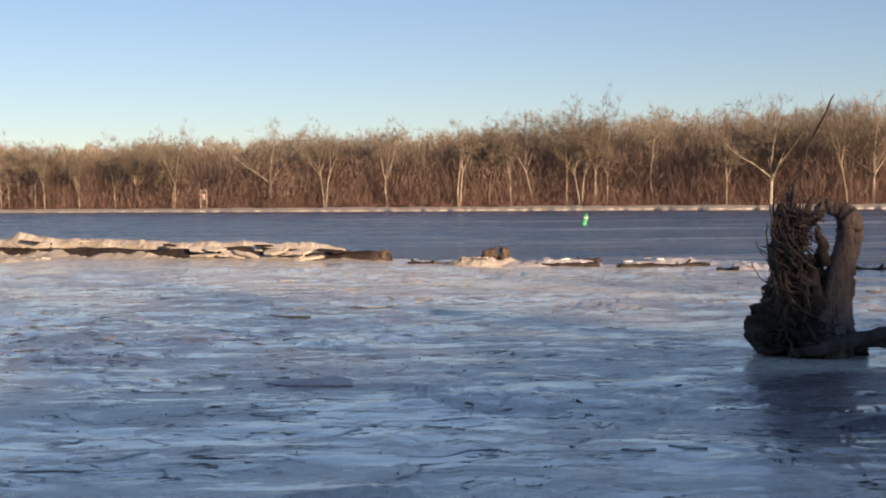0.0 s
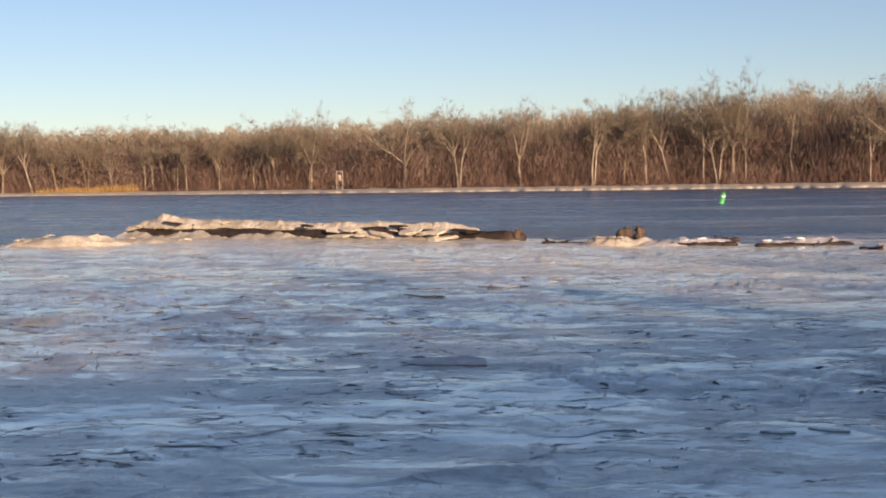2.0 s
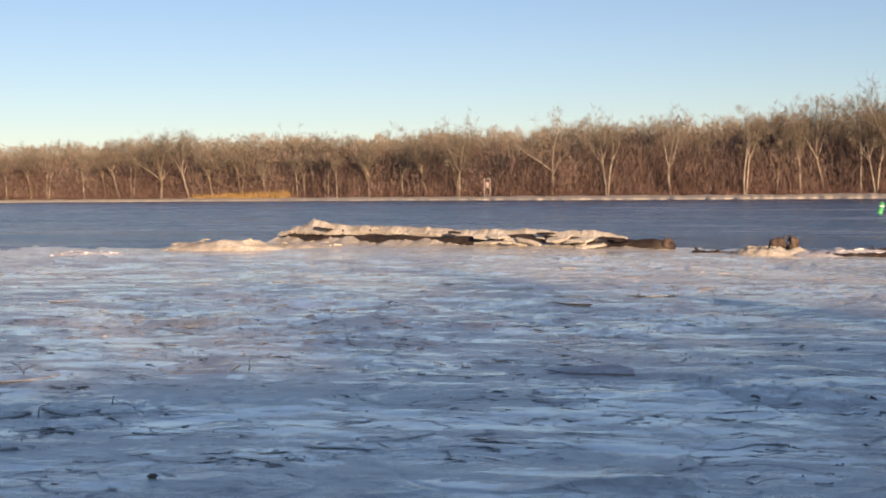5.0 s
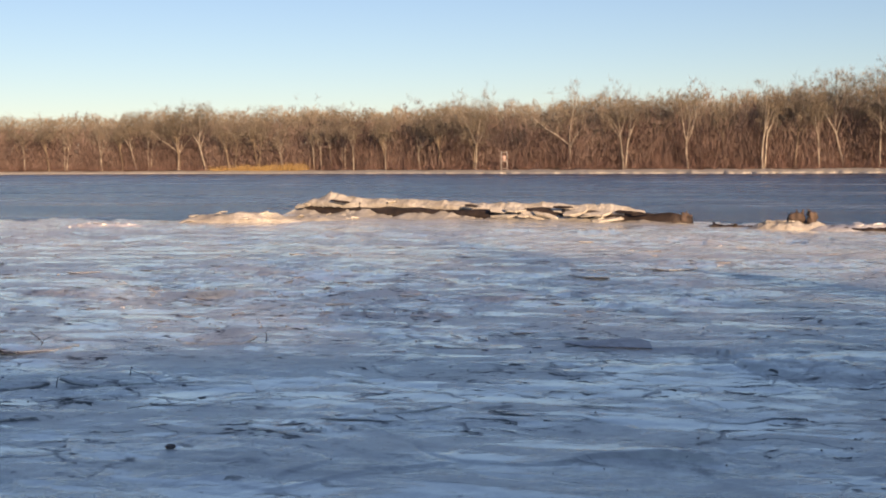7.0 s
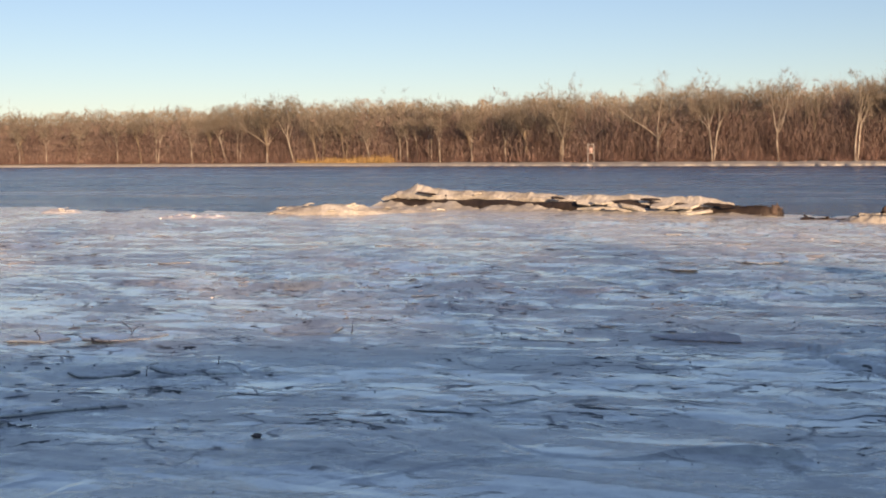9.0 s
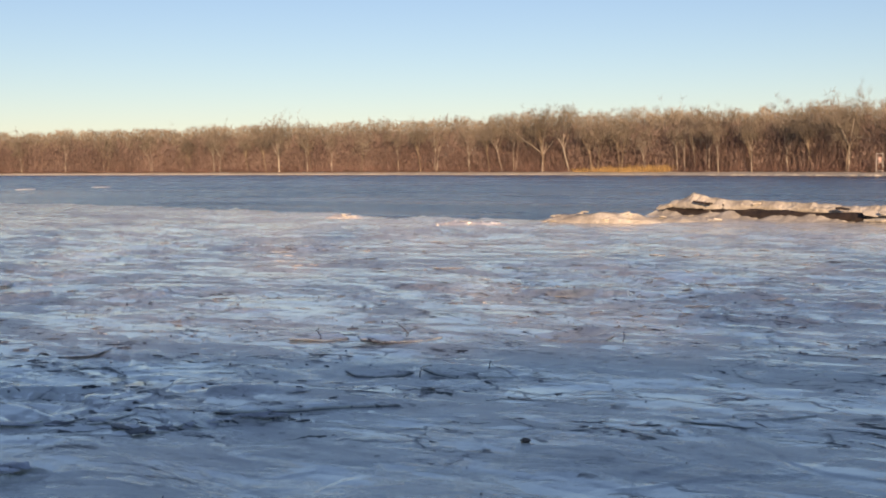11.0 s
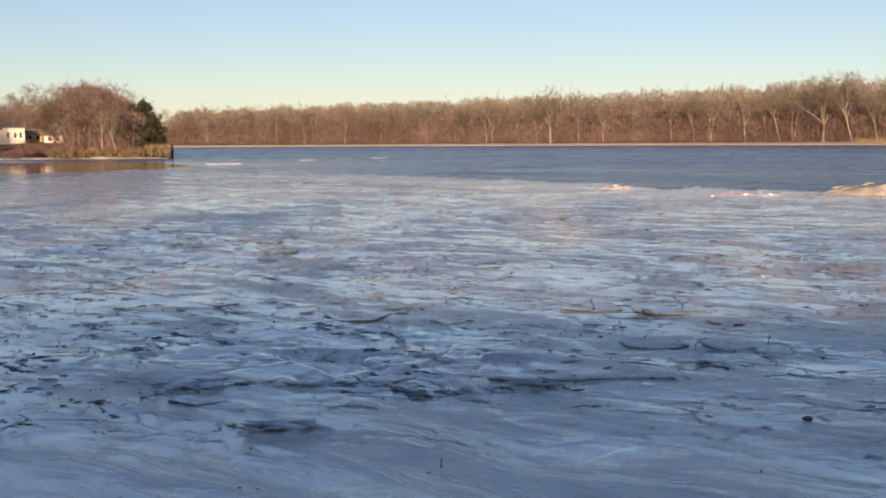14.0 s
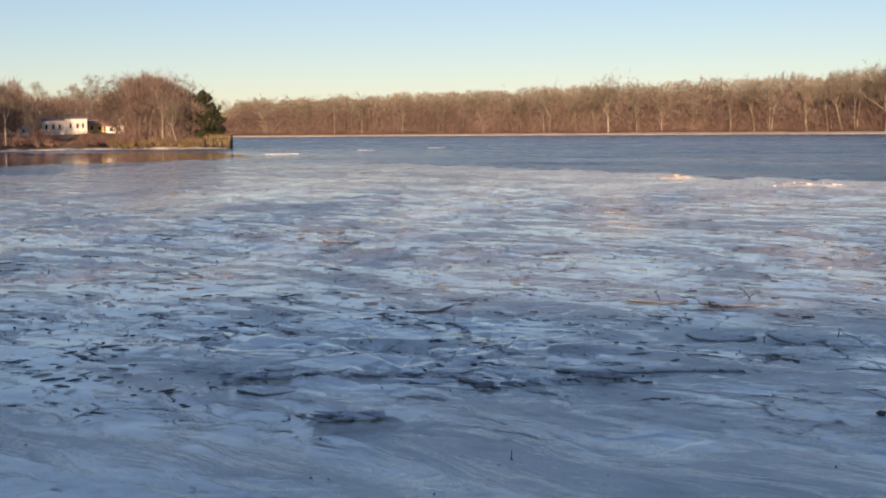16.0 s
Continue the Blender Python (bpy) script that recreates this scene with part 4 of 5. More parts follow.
def house(turn, inland, width, depth, wall_h, roof_h, wall_mat, roof_mat, label, windows, gable_front=False, z_drop=0.0):
    x, y, z = on_land(turn, float(point_at(turn)) + inland)
    ob = thing("house", (x, y, z - z_drop), turn, label, "house")
    s = Soup()
    box(s, -width / 2, 0, -0.8, width / 2, depth, wall_h)
    if gable_front:
        s.add([(-width / 2, 0, wall_h), (width / 2, 0, wall_h), (0, 0, wall_h + roof_h), (-width / 2, depth, wall_h), (width / 2, depth, wall_h), (0, depth, wall_h + roof_h)],
              [(0, 1, 2), (4, 3, 5)])
    part("wall", s, wall_mat, ob, smooth=False)
    r = Soup()
    o, t = 0.25, 0.10
    if gable_front:
        for sx in (-1, 1):
            a, b = (sx * (width / 2 + o), wall_h - o * roof_h / (width / 2)), (0, wall_h + roof_h)
            r.add([(a[0], -o, a[1]), (b[0], -o, b[1]), (b[0], depth + o, b[1]), (a[0], depth + o, a[1]),
                   (a[0], -o, a[1] + t), (b[0], -o, b[1] + t), (b[0], depth + o, b[1] + t), (a[0], depth + o, a[1] + t)], None,
                  [(0, 1, 2, 3), (4, 7, 6, 5), (0, 4, 5, 1), (1, 5, 6, 2), (2, 6, 7, 3), (3, 7, 4, 0)])
    else:
        h0, h1 = wall_h + 0.02, wall_h + roof_h
        for y0, z0, y1, z1 in ((-o, h0, depth / 2, h1), (depth / 2, h1, depth + o, h0)):
            w = width / 2 + o
            r.add([(-w, y0, z0), (w, y0, z0), (w, y1, z1), (-w, y1, z1), (-w, y0, z0 + t), (w, y0, z0 + t), (w, y1, z1 + t), (-w, y1, z1 + t)], None,
                  [(0, 3, 2, 1), (4, 5, 6, 7), (0, 1, 5, 4), (1, 2, 6, 5), (2, 3, 7, 6), (3, 0, 4, 7)])
    part("roof", r, roof_mat, ob, smooth=False)
    for wx, wz, ww, wh in windows:
        win = Soup()
        for a in ((wx - ww / 2 - 0.07, wz - 0.07, wx - ww / 2, wz + wh + 0.07), (wx + ww / 2, wz - 0.07, wx + ww / 2 + 0.07, wz + wh + 0.07),
                  (wx - ww / 2, wz + wh, wx + ww / 2, wz + wh + 0.07), (wx - ww / 2, wz - 0.07, wx + ww / 2, wz)):
            box(win, a[0], -0.06, a[1], a[2], 0.03, a[3])
        frame_ob = part("window", win, MAT_PAINT, ob, smooth=False)
        pane = Soup()
        box(pane, wx - ww / 2, -0.025, wz, wx + ww / 2, 0.02, wz + wh)
        part("pane", pane, MAT_GLASS, frame_ob, "dark window pane", smooth=False)
    return ob


house(59.75, 38, 3.7, 5, 2.55, 0.35, MAT_WHITE, MAT_GREYROOF, "long white cottage facing the river",
      [(-1.2, 1.1, 0.32, 0.8), (-0.1, 1.1, 0.32, 0.8), (0.9, 1.1, 0.32, 0.8)])
house(58.85, 37, 3.5, 5, 2.65, 0.35, MAT_WHITE, MAT_GREYROOF, "white cottage section beside a taller one",
      [(-0.9, 1.1, 0.3, 0.8), (0.2, 1.1, 0.3, 0.8), (1.1, 1.1, 0.3, 0.8)])
house(58.05, 42, 2.7, 4, 1.3, 0.8, MAT_YELLOW, MAT_PINKROOF, "low cottage with a pinkish roof among scrub", [(-0.6, 0.5, 0.5, 0.6), (0.6, 0.5, 0.5, 0.6)])
house(57.25, 36, 3.2, 4, 1.2, 0.7, MAT_WHITE, MAT_PINKROOF, "low white shed with a pinkish roof", [(-0.7, 0.4, 0.5, 0.5), (0.6, 0.4, 0.5, 0.5)])
house(60.97, 34, 1.7, 3, 0.9, 0.75, MAT_WHITE, MAT_GREYROOF, "small white gabled boathouse", [(0, 0.3, 0.4, 0.5)], True)


def bulkhead():
    """An old timber crib at the tip of the point, grown over with grass."""
    x, y, z = azimuth(53.0, 184, 0)
    ob = thing("timber_bulkhead", (x, y, 0), 53.0, "old dark timber bulkhead with grass on top", "bulkhead")
    for px_ in (-1.7, -0.6, 0.6, 1.75):
        s = Soup()
        tube(s, [(px_, -1.0, -0.6), (px_, -1.0, 1.0), (px_ + 0.05, -1.0, 1.15 + 0.12 * math.sin(px_ * 7))], [0.16, 0.15, 0.13], 8)
        part("post", s, MAT_WET, ob)
    for k in range(5):
        s = Soup()
        box(s, -1.9, -0.86, 0.05 + 0.28 * k, 1.9 - 0.06 * (k % 2), -0.76, 0.29 + 0.28 * k)
        part("plank", s, MAT_WET, ob, smooth=False)
    s = Soup()
    tube(s, [(1.95, 0.2, -0.6), (1.95, 0.2, 1.75)], [0.2, 0.17], 8)
    part("post", s, MAT_WET, ob)
    tuft = Soup()
    rng = np.random.default_rng(8)
    n = 900
    base = np.stack([rng.uniform(-1.8, 1.8, n), rng.uniform(-1.15, 1.3, n), rng.uniform(0.3, 1.25, n)], -1)
    tip = base + np.stack([rng.normal(0, 0.2, n), rng.normal(0, 0.2, n), rng.uniform(0.3, 1.0, n)], -1)
    off = np.array([0.05, 0, 0])
    tuft.add(np.stack([base - off, base + off, tip], 1).reshape(-1, 3), np.arange(n * 3).reshape(-1, 3))
    part("grass_top", tuft, MAT_SEDGE, ob, "dry grass growing over the top", smooth=False)
    core = Soup()
    box(core, -1.8, -0.74, -0.6, 1.85, 1.6, 1.25)
    part("fill", core, MAT_EARTH, ob, "earth fill")


bulkhead()


# ---- the stranded log and the ice on it ----
def along_log(a, b, n):
    return np.array([np.array(a) + (np.array(b) - np.array(a)) * k / (n - 1) for k in range(n)])


def fallen_log(name, a, b, r0, r1, label, lift=0.1, seed=1, bow=0.15, stubs=3):
    rng = np.random.default_rng(seed)
    a, b = np.array((*a, lift)), np.array((*b, lift))
    mid = (a + b) / 2
    path = along_log(a - mid, b - mid, 26)
    f = np.linspace(0, 1, 26)
    side = unit(np.cross(b - a, (0, 0, 1)))
    path += side * (bow * np.sin(f * np.pi))[:, None] + rng.normal(0, 0.015, path.shape)
    ob = tagged(new(name), label, "log")
    ob.matrix_world = Matrix.Translation((mid[0], mid[1], 0)) @ Matrix.Diagonal((1, 1, 0.6 if name == "sunken_log" else 1, 1))
    path[:, 2] = lift
    s = Soup()
    lumps = np.linspace(r0, r1, 26) * (1 + 0.22 * fractal(f * 9 + seed, 0 * f, 3, seed))
    lumps[[0, -1]] *= 0.55
    path[:, 2] += 0.35 * r1 * fractal(f * 5, 0 * f + seed, 3, 5)
    tube(s, path, lumps, 12, rng, 0.16)
    part("trunk", s, MAT_WET, ob)
    for k in range(stubs):
        i = int(rng.integers(3, 23))
        st = Soup()
        way = unit(rng.normal(0, 1, 3) * (1, 1, 0) + (0, 0, rng.uniform(0.4, 1.2)))
        pth, _ = bent_path(rng, path[i] + way * r1 * 0.6, way, rng.uniform(0.15, 0.5), 3, 0.1, 0)
        tube(st, pth, np.linspace(0.07, 0.03, 4), 6, rng, 0.1)
        part("branch_stub", st, MAT_WET, ob)
    return ob


def root_end(ob, at, size, seed):
    """A broken knot of roots at a log's end."""
    rng = np.random.default_rng(seed)
    s = Soup()
    blob(s, at, (size, size * 0.8, size * 0.9), rng, 0.35, 14)
    part("root_end", s, MAT_ROOT, ob, "broken brown root end")
    for _ in range(6):
        s = Soup()
        way = unit(rng.normal(0, 1, 3) + (0.5, -0.2, 0.1))
        pth, _ = bent_path(rng, at, way, size * rng.uniform(1.0, 1.7), 4, 0.2, 0)
        tube(s, pth, np.linspace(size * 0.22, 0.02, 5), 5, rng, 0.15)
        part("root", s, MAT_ROOT, ob)


def blob(soup, at, radii, rng, rough, n=12, flat=None):
    """An uneven lump: a sphere pushed in and out by noise; flat: the height under which it is cut level."""
    u, v = np.meshgrid(np.linspace(0, 2 * np.pi, 2 * n, endpoint=False), np.linspace(0.02, np.pi - 0.02, n))
    d = np.stack([np.sin(v) * np.cos(u), np.sin(v) * np.sin(u), np.cos(v)], -1)
    seed = rng.uniform(0, 90)
    k = 1 + rough * fractal(d[..., 0] * 1.7 + seed + d[..., 2], d[..., 1] * 1.7 - seed + 1.3 * d[..., 2], 4, 1)
    p = d * k[..., None] * np.array(radii) + np.array(at)
    if flat is not None:
        p[..., 2] = np.maximum(p[..., 2], flat)
    soup.add(p.reshape(-1, 3), None, grid_faces(n, 2 * n, True))


def plate(soup, rng, length, width, thick, m, corners=9, raw=0.22):
    """A broken plate of ice with an irregular outline and chipped rims."""
    a = np.sort(np.linspace(0, 2 * np.pi, corners, endpoint=False) + rng.uniform(-0.25, 0.25, corners))
    k = 1 + rng.uniform(-raw, raw, corners)
    out = np.stack([np.cos(a) * length * k, np.sin(a) * width * k], -1)
    rings = [(1.0, -thick / 2), (1.02, 0.0), (0.97, thick * 0.42), (0.9, thick / 2)]
    pts = [(*(out[i] * s * (1 + rng.uniform(-0.02, 0.02))), z) for s, z in rings for i in range(corners)]
    pts += [(0, 0, thick / 2 + 0.005), (0, 0, -thick / 2)]
    pts = np.array([m @ Vector(p) for p in pts])
    quads, tris = [], []
    for r_ in range(3):
        for i in range(corners):
            j = (i + 1) % corners
            quads.append((r_ * corners + i, r_ * corners + j, (r_ + 1) * corners + j, (r_ + 1) * corners + i))
    for i in range(corners):
        j = (i + 1) % corners
        tris += [(3 * corners + i, 3 * corners + j, 4 * corners), (j, i, 4 * corners + 1)]
    soup.add(pts, tris, quads)


LOG_A, LOG_B = (-18.4, 52.3), (-1.75, 44.6)
big_log = fallen_log("stranded_log", LOG_A, LOG_B, 0.26, 0.30, "long dark stranded log half buried in ice", 0.14, 3, 0.25, 5)
root_end(big_log, np.array([LOG_B[0] - (LOG_A[0] + LOG_B[0]) / 2 - 0.2, LOG_B[1] - (LOG_A[1] + LOG_B[1]) / 2 + 0.05, 0.17]), 0.20, 12)


def ice_cover():
    """Snowy ice heaped over and behind the log, open to the front where the bark shows."""
    rng = np.random.default_rng(15)
    n, m = 420, 30
    f = np.linspace(0, 1, n)
    a, b = np.array((*LOG_A, 0.0)), np.array((*LOG_B, 0.0))
    way = unit(b - a)
    side = np.array([-way[1], way[0], 0])
    crest = np.interp(f, [0, 0.04, 0.11, 0.2, 0.4, 0.6, 0.8, 0.86, 0.90, 0.93, 1], [0.40, 0.66, 0.98, 0.74, 0.68, 0.66, 0.64, 0.58, 0.40, 0.12, 0.02])
    crest = crest + 0.05 * fractal(f * 24, 0 * f, 4, 30)
    lip = np.interp(f, [0, 0.1, 0.45, 0.55, 0.62, 0.85, 1], [0.36, 0.36, 0.30, 0.22, 0.10, 0.08, 0.08]) + 0.08 * fractal(f * 30, 0 * f, 5, 41)
    lip = np.clip(lip, 0.04, crest - 0.06)
    rows = []
    for k in range(m):
        t = k / (m - 1)
        off = -0.48 + 2.2 * t
        up = np.where(t < 0.16, lip + (crest - lip) * (t / 0.16) ** 0.6 * 0.8, crest * np.cos((t - 0.16) / 0.84 * np.pi / 2) ** 0.8)
        up = np.where(t < 0.16, np.minimum(up, crest), up)
        if k == 0:
            up = lip - 0.05
            off = -0.30
        bump_ = 0.085 * np.abs(fractal(f * 34, t * 8 + 0 * f, 5, 50)) * (0.2 + crest) - 0.10 * min(1, 3 * t)
        wide = 0.75 + 0.25 * fractal(f * 9, 0 * f, 3, 60)
        p = a + f[:, None] * (b - a) + side * (off * wide if np.ndim(off) else off * wide)[:, None]
        p[:, 2] = up + bump_
        rows.append(p)
    s = Soup()
    s.add(np.array(rows).reshape(-1, 3), None, grid_faces(m, n)[:, ::-1])
    ob = tagged(part("ice_crust", s, MAT_SNOW), "sunlit cream-white ice crust heaped over the log", "ice")
    for _ in range(34):
        g = rng.uniform(0.01, 0.9)
        top = float(np.interp(g, f, crest))
        off = rng.uniform(-0.12, 0.5)
        at = a + g * (b - a) + side * off
        chunk = Soup()
        plate(chunk, rng, rng.uniform(0.10, 0.34), rng.uniform(0.10, 0.24), rng.uniform(0.04, 0.09),
              pose(at[0], at[1], top * (0.92 if off > -0.1 else rng.uniform(0.45, 0.85)) - 0.10, rng.uniform(-9, 9), rng.uniform(-9, 9), rng.uniform(0, 360)), 7)
        part("ice_chunk", chunk, MAT_SNOW, ob, smooth=False)
    # broken blocks slumped over the front, and bark showing through the crust
    for _ in range(14):
        g = rng.uniform(0.55, 0.9)
        off = -0.42 - 0.22 * rng.uniform() - 0.25 * math.sin(g * math.pi)
        at = a + g * (b - a) + side * off
        chunk = Soup()
        plate(chunk, rng, rng.uniform(0.15, 0.6), rng.uniform(0.10, 0.2), rng.uniform(0.03, 0.09),
              pose(at[0], at[1], rng.uniform(0.04, 0.40), rng.uniform(10, 48), rng.uniform(-14, 14), math.degrees(math.atan2(way[1], way[0])) + rng.uniform(-18, 18)), 8, 0.35)
        part("ice_chunk", chunk, MAT_SNOW, ob, smooth=False)
    for g, length, high in ((0.15, 0.5, 0.60), (0.17, 0.25, 0.56), (0.52, 0.4, 0.50), (0.74, 0.4, 0.50), (0.88, 0.6, 0.36), (0.91, 0.5, 0.30)):
        at = a + g * (b - a) + side * (-0.40 - 0.2 * math.sin(g * math.pi))
        bark = Soup()
        plate(bark, rng, length * 0.8, 0.06, 0.05, pose(at[0], at[1], high, rng.uniform(10, 50), rng.uniform(-5, 5), math.degrees(math.atan2(way[1], way[0])) + rng.uniform(-6, 6)), 9, 0.4)
        part("bark", bark, MAT_WET, ob, "dark bark showing through the crust", smooth=False)


ice_cover()


def ice_skirt():
    """Splashed ice frozen along the foot of the log."""
    n, m = 220, 8
    f = np.linspace(0, 0.97, n)
    a, b = np.array((*LOG_A, 0.0)), np.array((*LOG_B, 0.0))
    way = unit(b - a)
    side = np.array([-way[1], way[0], 0])
    top = np.clip(0.17 + 0.14 * fractal(f * 26, 0 * f, 4, 71), 0.0, 0.3) * np.interp(f, [0, 0.6, 0.85, 1], [1, 1, 0.7, 0.2])
    rows = []
    for k in range(m):
        t = k / (m - 1)
        p = a + f[:, None] * (b - a) + side * (-0.22 - 0.9 * t * (1 + 0.4 * fractal(f * 12, 0 * f, 3, 72)) - 0.25 * np.sin(f * np.pi))[:, None]
        p[:, 2] = top * (1 - t) ** 1.6 + 0.03 * fractal(f * 50, 6 * t + 0 * f, 3, 73) * (1 - t) - 0.03 * t
        rows.append(p)
    s = Soup()
    s.add(np.array(rows).reshape(-1, 3), None, grid_faces(m, n))
    tagged(part("ice_skirt", s, MAT_SNOW), "splashed white ice frozen along the foot of the log", "ice")


ice_skirt()


def ice_heap(at, size, label, seed, turn=0.0, rough=0.3, chunks=14, material=MAT_SNOW):
    """A low heap of frozen snow and broken plates."""
    rng = np.random.default_rng(seed)
    ob = thing("ice_heap", (at[0], at[1], 0), turn, label, "ice", "ice heaps along the log line")
    s = Soup()
    nx, ny = 60, 24
    u, v = np.meshgrid(np.linspace(-1, 1, nx), np.linspace(-1, 1, ny))
    r = np.clip(1 - (np.abs(u) ** 2.2 + v**2), 0, None)
    z = size[2] * r**0.65 * (0.85 + rough * fractal(u * 5 + seed, v * 3, 4, seed)) - 0.03
    s.add(np.stack([u * size[0] * (1 + 0.06 * fractal(v * 3, u, 3, seed)), v * size[1], z], -1).reshape(-1, 3), None, grid_faces(ny, nx))
    part("mound", s, material, ob)
    for _ in range(chunks):
        c = Soup()
        x, y = rng.uniform(-0.85, 0.85) * size[0], rng.uniform(-1.0, 0.5) * size[1]
        zz = size[2] * max(0, 1 - (abs(x / size[0]) ** 2.2 + (y / size[1]) ** 2)) ** 0.65
        plate(c, rng, rng.uniform(0.06, 0.20), rng.uniform(0.05, 0.15), rng.uniform(0.02, 0.05), pose(x, y, zz - 0.02, rng.uniform(-14, 14), rng.uniform(-14, 14), rng.uniform(0, 360)))
        part("chunk", c, material, ob, smooth=False)
    return ob


ice_heap((-18.0, 44.6), (2.3, 0.9, 0.42), "cream-white ice heap at the end of the log", 3, 8, 0.2)
ice_heap((-15.6, 46.8), (1.6, 0.9, 0.22), "low white ice heap beside the log", 5, 10)
ice_heap((-21.6, 41.2), (1.5, 0.6, 0.12), "low pinkish-grey ice hump", 6, 10, chunks=8, material=MAT_SLAB)
ice_heap((-29.3, 44.8), (0.9, 0.6, 0.18), "small pale ice hump on the flat ice", 7, 20, chunks=6, material=MAT_SLAB)
ice_heap((1.4, 41.0), (1.35, 0.7, 0.30), "pale ice heap round a brown stump", 8, 0, chunks=8)
ice_heap((3.5, 40.2), (1.6, 0.6, 0.22), "low grey ice heap over sunken logs", 9, -4, chunks=4, material=MAT_SLAB)
ice_heap((7.0, 39.9), (1.7, 0.6, 0.25), "low grey ice heap over sunken logs", 10, 4, chunks=4, material=MAT_SLAB)
ice_heap((8.9, 37.4), (0.7, 0.5, 0.22), "small grey ice heap by driftwood", 11, 0, chunks=3, material=MAT_SLAB)
ice_heap((12.2, 36.6), (1.2, 0.5, 0.18), "small grey ice heap by driftwood", 13, 0, chunks=3, material=MAT_SLAB)
DARK = "dark waterlogged log frozen into the ice"
fallen_log("sunken_log", (-1.1, 42.2), (0.4, 42.3), 0.10, 0.13, DARK, 0.0, 21, 0.05, 2)
log_b = fallen_log("sunken_log", (2.4, 40.2), (4.8, 39.4), 0.13, 0.17, DARK, 0.02, 22, 0.1, 2)
fallen_log("sunken_log", (3.6, 41.3), (5.0, 41.0), 0.10, 0.12, DARK, 0.16, 27, 0.1, 1)
fallen_log("sunken_log", (5.2, 38.7), (8.1, 39.3), 0.16, 0.13, DARK, 0.02, 23, 0.15, 3)
fallen_log("sunken_log", (7.8, 36.8), (8.4, 36.8), 0.09, 0.06, DARK, 0.02, 24, 0.02, 2)
fallen_log("sunken_log", (11.4, 36.2), (12.9, 36.0), 0.12, 0.09, DARK, 0.01, 25, 0.05, 2)
stump = tagged(new("stump"), "brown broken stump standing out of an ice heap", "stump")
stump.matrix_world = Matrix.Translation((1.75, 40.9, 0.20))
st_rng = np.random.default_rng(61)
for at_, size_ in (((-0.22, 0, 0.12), (0.24, 0.2, 0.18)), ((0.24, 0, 0.10), (0.17, 0.2, 0.24))):
    s_ = Soup()
    blob(s_, at_, size_, st_rng, 0.4, 12)
    part("burl", s_, MAT_ROOT, stump)
for k_ in range(4):
    s_ = Soup()
    p_, _ = bent_path(st_rng, (-0.2 + 0.15 * k_, 0, 0.2), (st_rng.uniform(-0.5, 0.5), 0, 1), 0.22, 3, 0.15, 0)
    tube(s_, p_, [0.05, 0.04, 0.03, 0.015], 6)
    part("root", s_, MAT_ROOT, stump)


